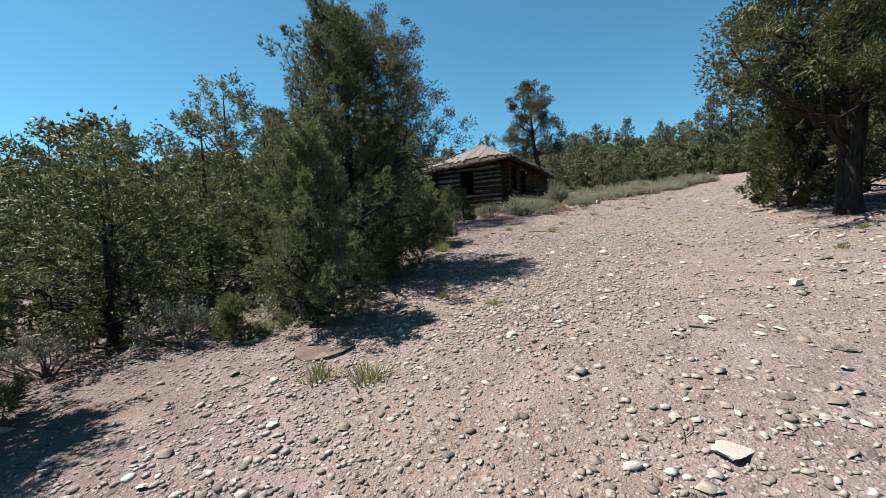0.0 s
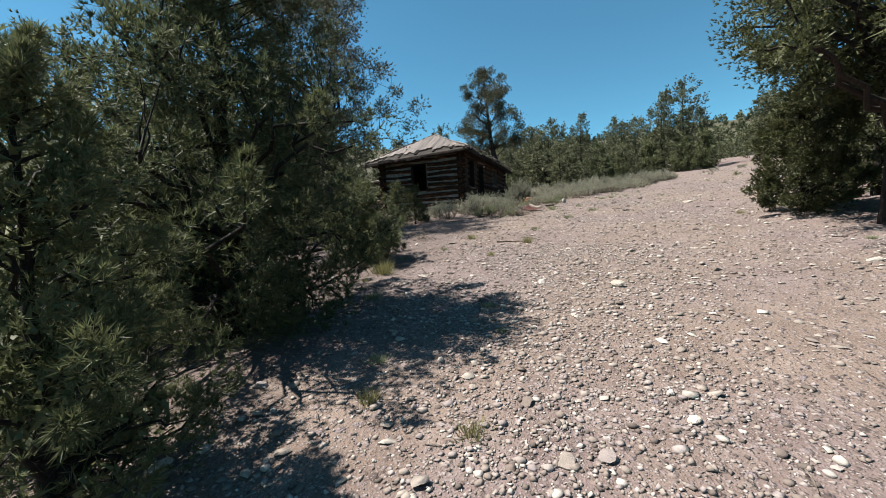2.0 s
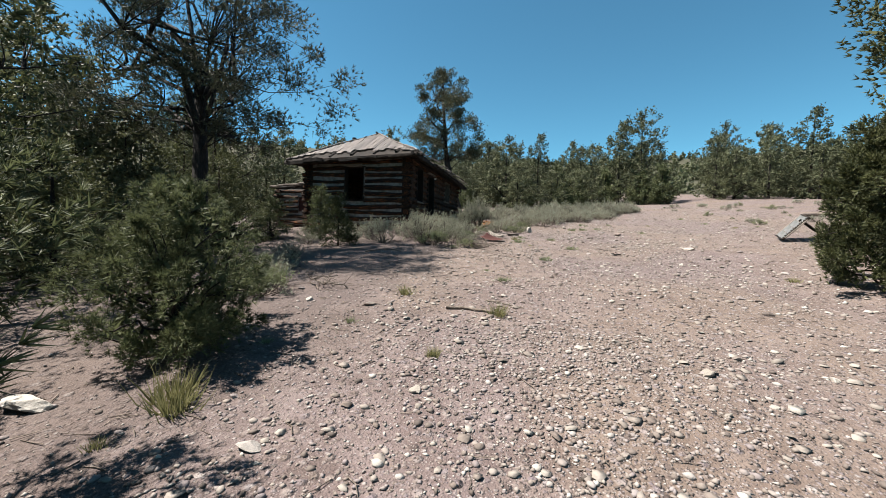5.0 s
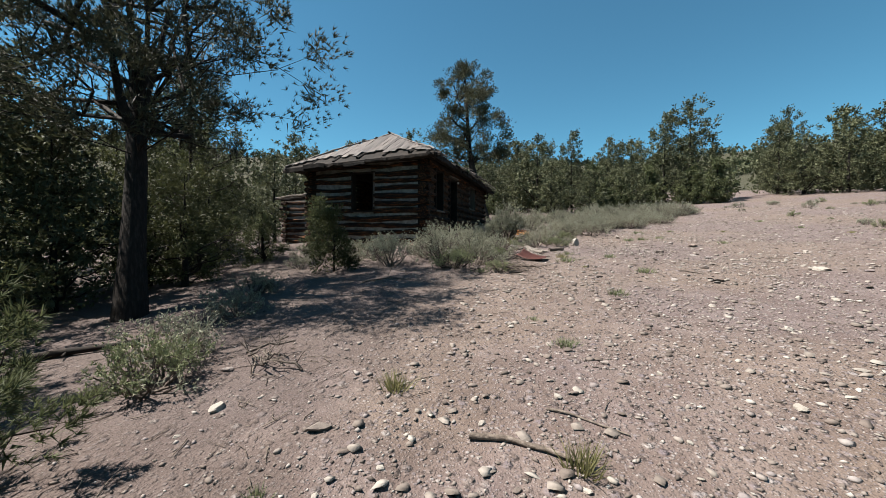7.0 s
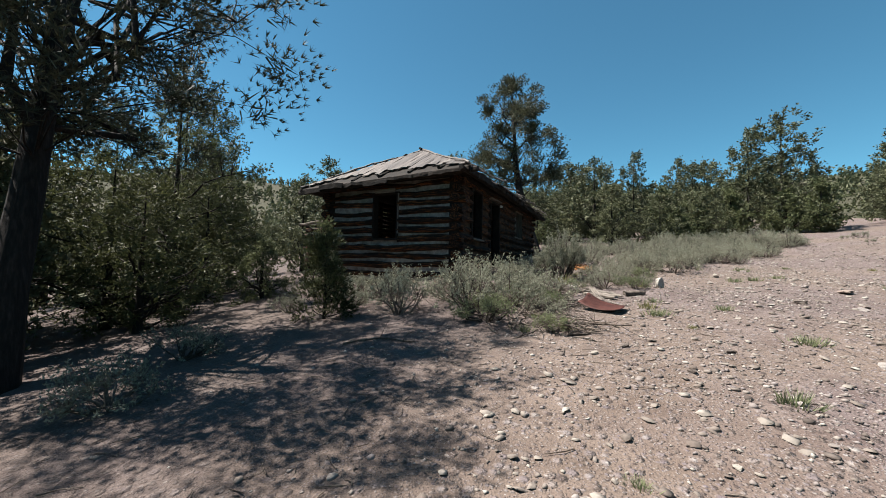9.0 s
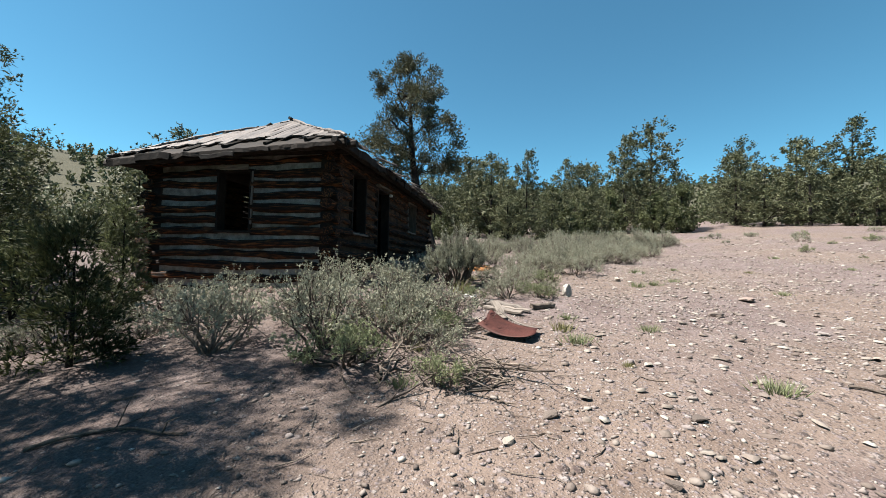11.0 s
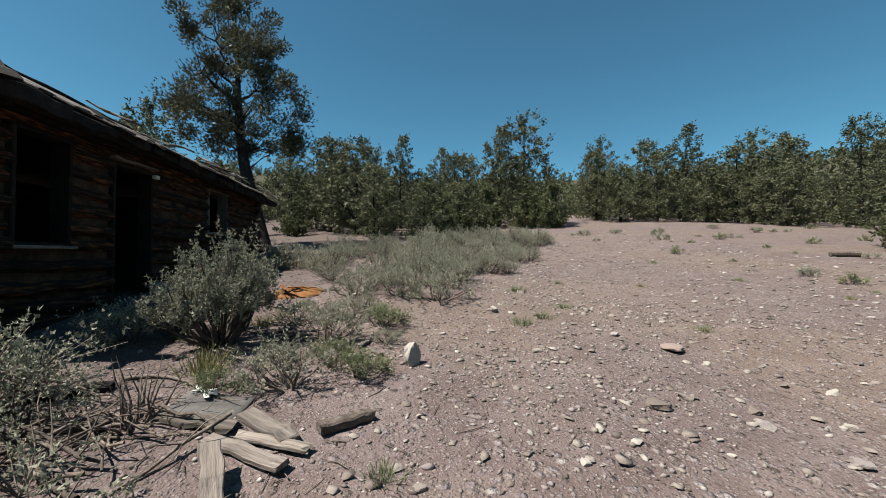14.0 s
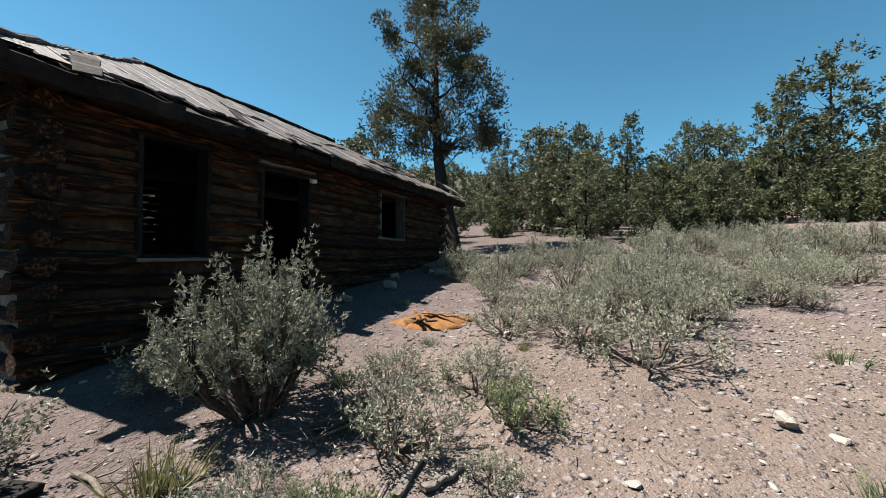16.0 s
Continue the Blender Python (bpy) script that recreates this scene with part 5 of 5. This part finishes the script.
def brush_heap(x, y, count, r, seed, label):
    rng = np.random.default_rng(seed)
    root = tagged(new("dead_brush"), label, "brushwood")
    for i in range(count):
        a = rng.uniform(0, 6.28)
        ln = rng.uniform(0.3, 0.8) * r * 1.6
        c = rng.normal(size=2) * r * 0.35
        h = rng.uniform(0.02, 0.16)
        d = np.array([math.cos(a), math.sin(a), rng.uniform(-0.1, 0.25)])
        pts = [np.array([c[0], c[1], h]) + d * ln * (q - 0.5) + rng.normal(size=3) * 0.02 for q in np.linspace(0, 1, 5)]
        for p in pts:
            p[2] = max(0.012, p[2])
        part_mesh("twig", branch(pts, rng.uniform(0.006, 0.016), rng, 5, 3).mesh("twig"), DEADWOOD, root)
    return lay(root, x, y, 0, 0.0)


brush_heap(-2.85, 15.75, 22, 0.5, 3, "heap of grey dead brushwood on gravel")
brush_heap(-3.55, 18.4, 20, 0.55, 4, "tangle of dead grey twigs by the boards")
brush_heap(-3.4, 17.1, 18, 0.6, 5, "dead grey twigs under the sagebrush")
brush_heap(-3.8, 15.9, 14, 0.5, 6, "dead grey twigs under the sagebrush")
brush_heap(-2.9, 20.3, 14, 0.5, 7, "dead grey twigs below the tall sagebrush")
brush_heap(-4.6, 11.2, 9, 0.4, 8, "few dead twigs on gravel by the sagebrush")
dead = build_sage("dead_shrub", SAGE, 0.55, 0.4, 130, 18, 4, 2, bare=1.0)
tagged(stand(dead, -3.5, 18.6), "bare dead grey shrub among fallen boards", "shrub")
dead = build_sage("dead_shrub", SAGE, 0.5, 0.4, 131, 16, 6, 2, bare=0.5)
tagged(stand(dead, -5.25, 10.5), "half-dead grey sagebrush beside the track", "shrub")

# rotten stump and logs beyond the clearing
stump = tagged(new("rotten_stump"), "heap of broken orange-brown rotten logs at the wood's edge", "stump")
rng = np.random.default_rng(14)
for i in range(7):
    lg = part("log", log_mesh(rng.uniform(0.5, 1.5), rng.uniform(0.09, 0.2), rng, 0.9, 8), RUST if i in (1, 3) else DARKWOOD if i % 2 else DEADWOOD, stump)
    lg.matrix_basis = pose(rng.normal() * 0.35 - 0.4, rng.normal() * 0.3, 0.12 + 0.1 * (i % 3), 0, rng.normal() * 12 - (30 if i == 3 else 0), rng.uniform(-50, 50))
stand(stump, 10.9, 23.2, -40, 0.0)
stump.scale = (0.65, 0.65, 0.65)
old = tagged(part("fallen_log", log_mesh(0.6, 0.08, rng, 0.9, 9), DEADWOOD, None), "grey fallen log at the wood's edge", "log")
stand(old, 9.0, 23.9, -20, -0.05)


# ---- twig litter ----
def twig_litter():
    rng = np.random.default_rng(17)
    t = Tubes()
    n = 0
    while n < 1500:
        y = rng.uniform(1, 24)
        x = (-3.2 if y > 14 else -4.6) + rng.normal() * 1.1
        if n % 9 == 0:
            x = rng.uniform(-3, 5)
        if x < -5.7 and y > 19:
            continue
        n += 1
        a, ln = rng.uniform(0, 6.28), rng.uniform(0.04, 0.22)
        d = np.array([math.cos(a), math.sin(a), 0]) * ln
        p = np.array([x, y, 0])
        q = [p - d / 2, p + np.array([*(rng.normal(size=2) * 0.012), 0]), p + d / 2]
        for k in q:
            k[2] = ground(k[0], k[1]) + rng.uniform(0.004, 0.016)
        r = rng.uniform(0.002, 0.0055)
        t.add(q, [r, r * 0.9, r * 0.5], 3)
    ob = part_mesh("twig_litter", t.mesh("twig_litter"), DEADWOOD)
    return tagged(ob, "scattered dry grey twigs and wood chips", "litter", kind="stuff")


twig_litter()


# ---- grass and seedlings ----
def grass_tuft(name, mat, seed, n=70, h=0.16, label=""):
    rng = np.random.default_rng(seed)
    p = np.stack([rng.normal(size=n) * 0.045, rng.normal(size=n) * 0.045, np.full(n, -0.01)], axis=1)
    w = np.stack([p[:, 0] * 6, p[:, 1] * 6, np.full(n, 1.0)], axis=1)
    v, f = blades(p, w, 2, h, 0.006, 0.25, rng)
    return tagged(part_mesh(name, fast_mesh(name, v, f), mat), label, "grass", "tufts of the clearing")


TUFTS = [grass_tuft("grass_tuft", GRASS, 1, 80, 0.15, "dry yellow-green grass tuft on gravel"), grass_tuft("grass_tuft", GRASS, 2, 60, 0.10, "dry yellow-green grass tuft on gravel"), grass_tuft("green_weed", GREENSAGE, 3, 70, 0.09, "small green weed growing in gravel")]
SPOTS = [(-4.1, 8.0, 0, 1.6), (-3.95, 7.85, 0, 1.2), (-1.96, 2.38, 1, 1.6), (-2.4, 2.3, 1, 1.4), (-3.43, 19.4, 0, 1.6), (-0.6, 15.9, 2, 1.2), (-1.3, 14.2, 2, 1.2), (0.3, 20.9, 2, 1.2), (-0.1, 20.6, 2, 1.3), (0.9, 21.5, 2, 1.0), (-1.0, 17.4, 2, 1.0), (-1.9, 16.9, 2, 1.3), (-2.0, 17.3, 1, 1.2), (0.5, 22.6, 2, 1.4)]
rng = np.random.default_rng(41)
for i in range(46):
    y = rng.uniform(2, 26)
    SPOTS.append((rng.uniform(-4.6, -1.5) if i % 3 else rng.uniform(1.5, 6), y, int(rng.integers(0, 3)), rng.uniform(0.5, 1.1)))
for x, y, k, s in SPOTS:
    if x < -4.6 and y > 19:
        continue
    copy_thing(TUFTS[k], pose(x, y, ground(x, y), 0, 0, rng.uniform(0, 360)) @ Matrix.Diagonal((s, s, s, 1)))
for p in TUFTS:
    bpy.data.objects.remove(p)
place_tree("pinyon_seedling", "thin young pinyon in front of the cabin wall", PINYON, -8.4, 17.7, 1.75, 0.5, 0.15, 0.03, 60, puff_count=38, puff_size=0.2, tufts=45, per=5, length=0.09, width=0.009, limbs=16)
place_tree("pinyon_seedling", "sparse young juniper in dappled shade before the cabin", JUNIPER, -6.75, 15.7, 1.35, 0.6, 0.15, 0.03, 61, puff_count=36, puff_size=0.22, tufts=45, per=5, length=0.08, width=0.011, limbs=18)
place_tree("pinyon_seedling", "bright green young juniper beside the propped panel", PINYON, 7.0, 17.9, 1.5, 0.8, 0.1, 0.04, 63, puff_count=70, puff_size=0.24, tufts=50, per=5, length=0.09, width=0.011, limbs=18)
place_tree("pinyon_seedling", "knee-high pinyon seedling on the gravel bank", PINYON, -4.1, 2.75, 0.5, 0.3, 0.05, 0.02, 64, puff_count=24, puff_size=0.12, tufts=40, per=5, length=0.07, width=0.006, limbs=8)
place_tree("juniper_bush", "low grey-green bush beside the first pine", JUNIPER, -4.3, 3.75, 0.75, 0.55, 0.05, 0.03, 65, puff_count=60, puff_size=0.18, tufts=45, per=5, length=0.06, width=0.009, limbs=14)

# ---- single stones of the track ----
rng = np.random.default_rng(91)
forms = []
for k in range(10):
    o = rock("stone", "", 0, 0, 1, PALE_STONE if k % 3 == 0 else STONE, 500 + k, rng.uniform(0.35, 0.6), rng.uniform(0.6, 0.9), parent=GROUND_OB)
    forms.append((o.data, rng.uniform(0.3, 0.5)))
    bpy.data.objects.remove(o)
n = 0
while n < 290:
    y = -0.2 + 24 * rng.uniform(0, 1)
    x = -1.0 + rng.normal() * 2.6 + 0.05 * y
    if x < -5 or x > 7 or (x < -3 and y > 15):
        continue
    k = n % 10
    s = 0.03 + 0.065 * rng.uniform(0, 1) ** 2.0
    ob = part_mesh("stone", forms[k][0], STONE, GROUND_OB)
    ob.matrix_basis = pose(x, y, ground(x, y) + s * 0.12, rng.normal() * 8, rng.normal() * 8, rng.uniform(0, 360)) @ Matrix.Diagonal((s, s, s, 1))
    n += 1
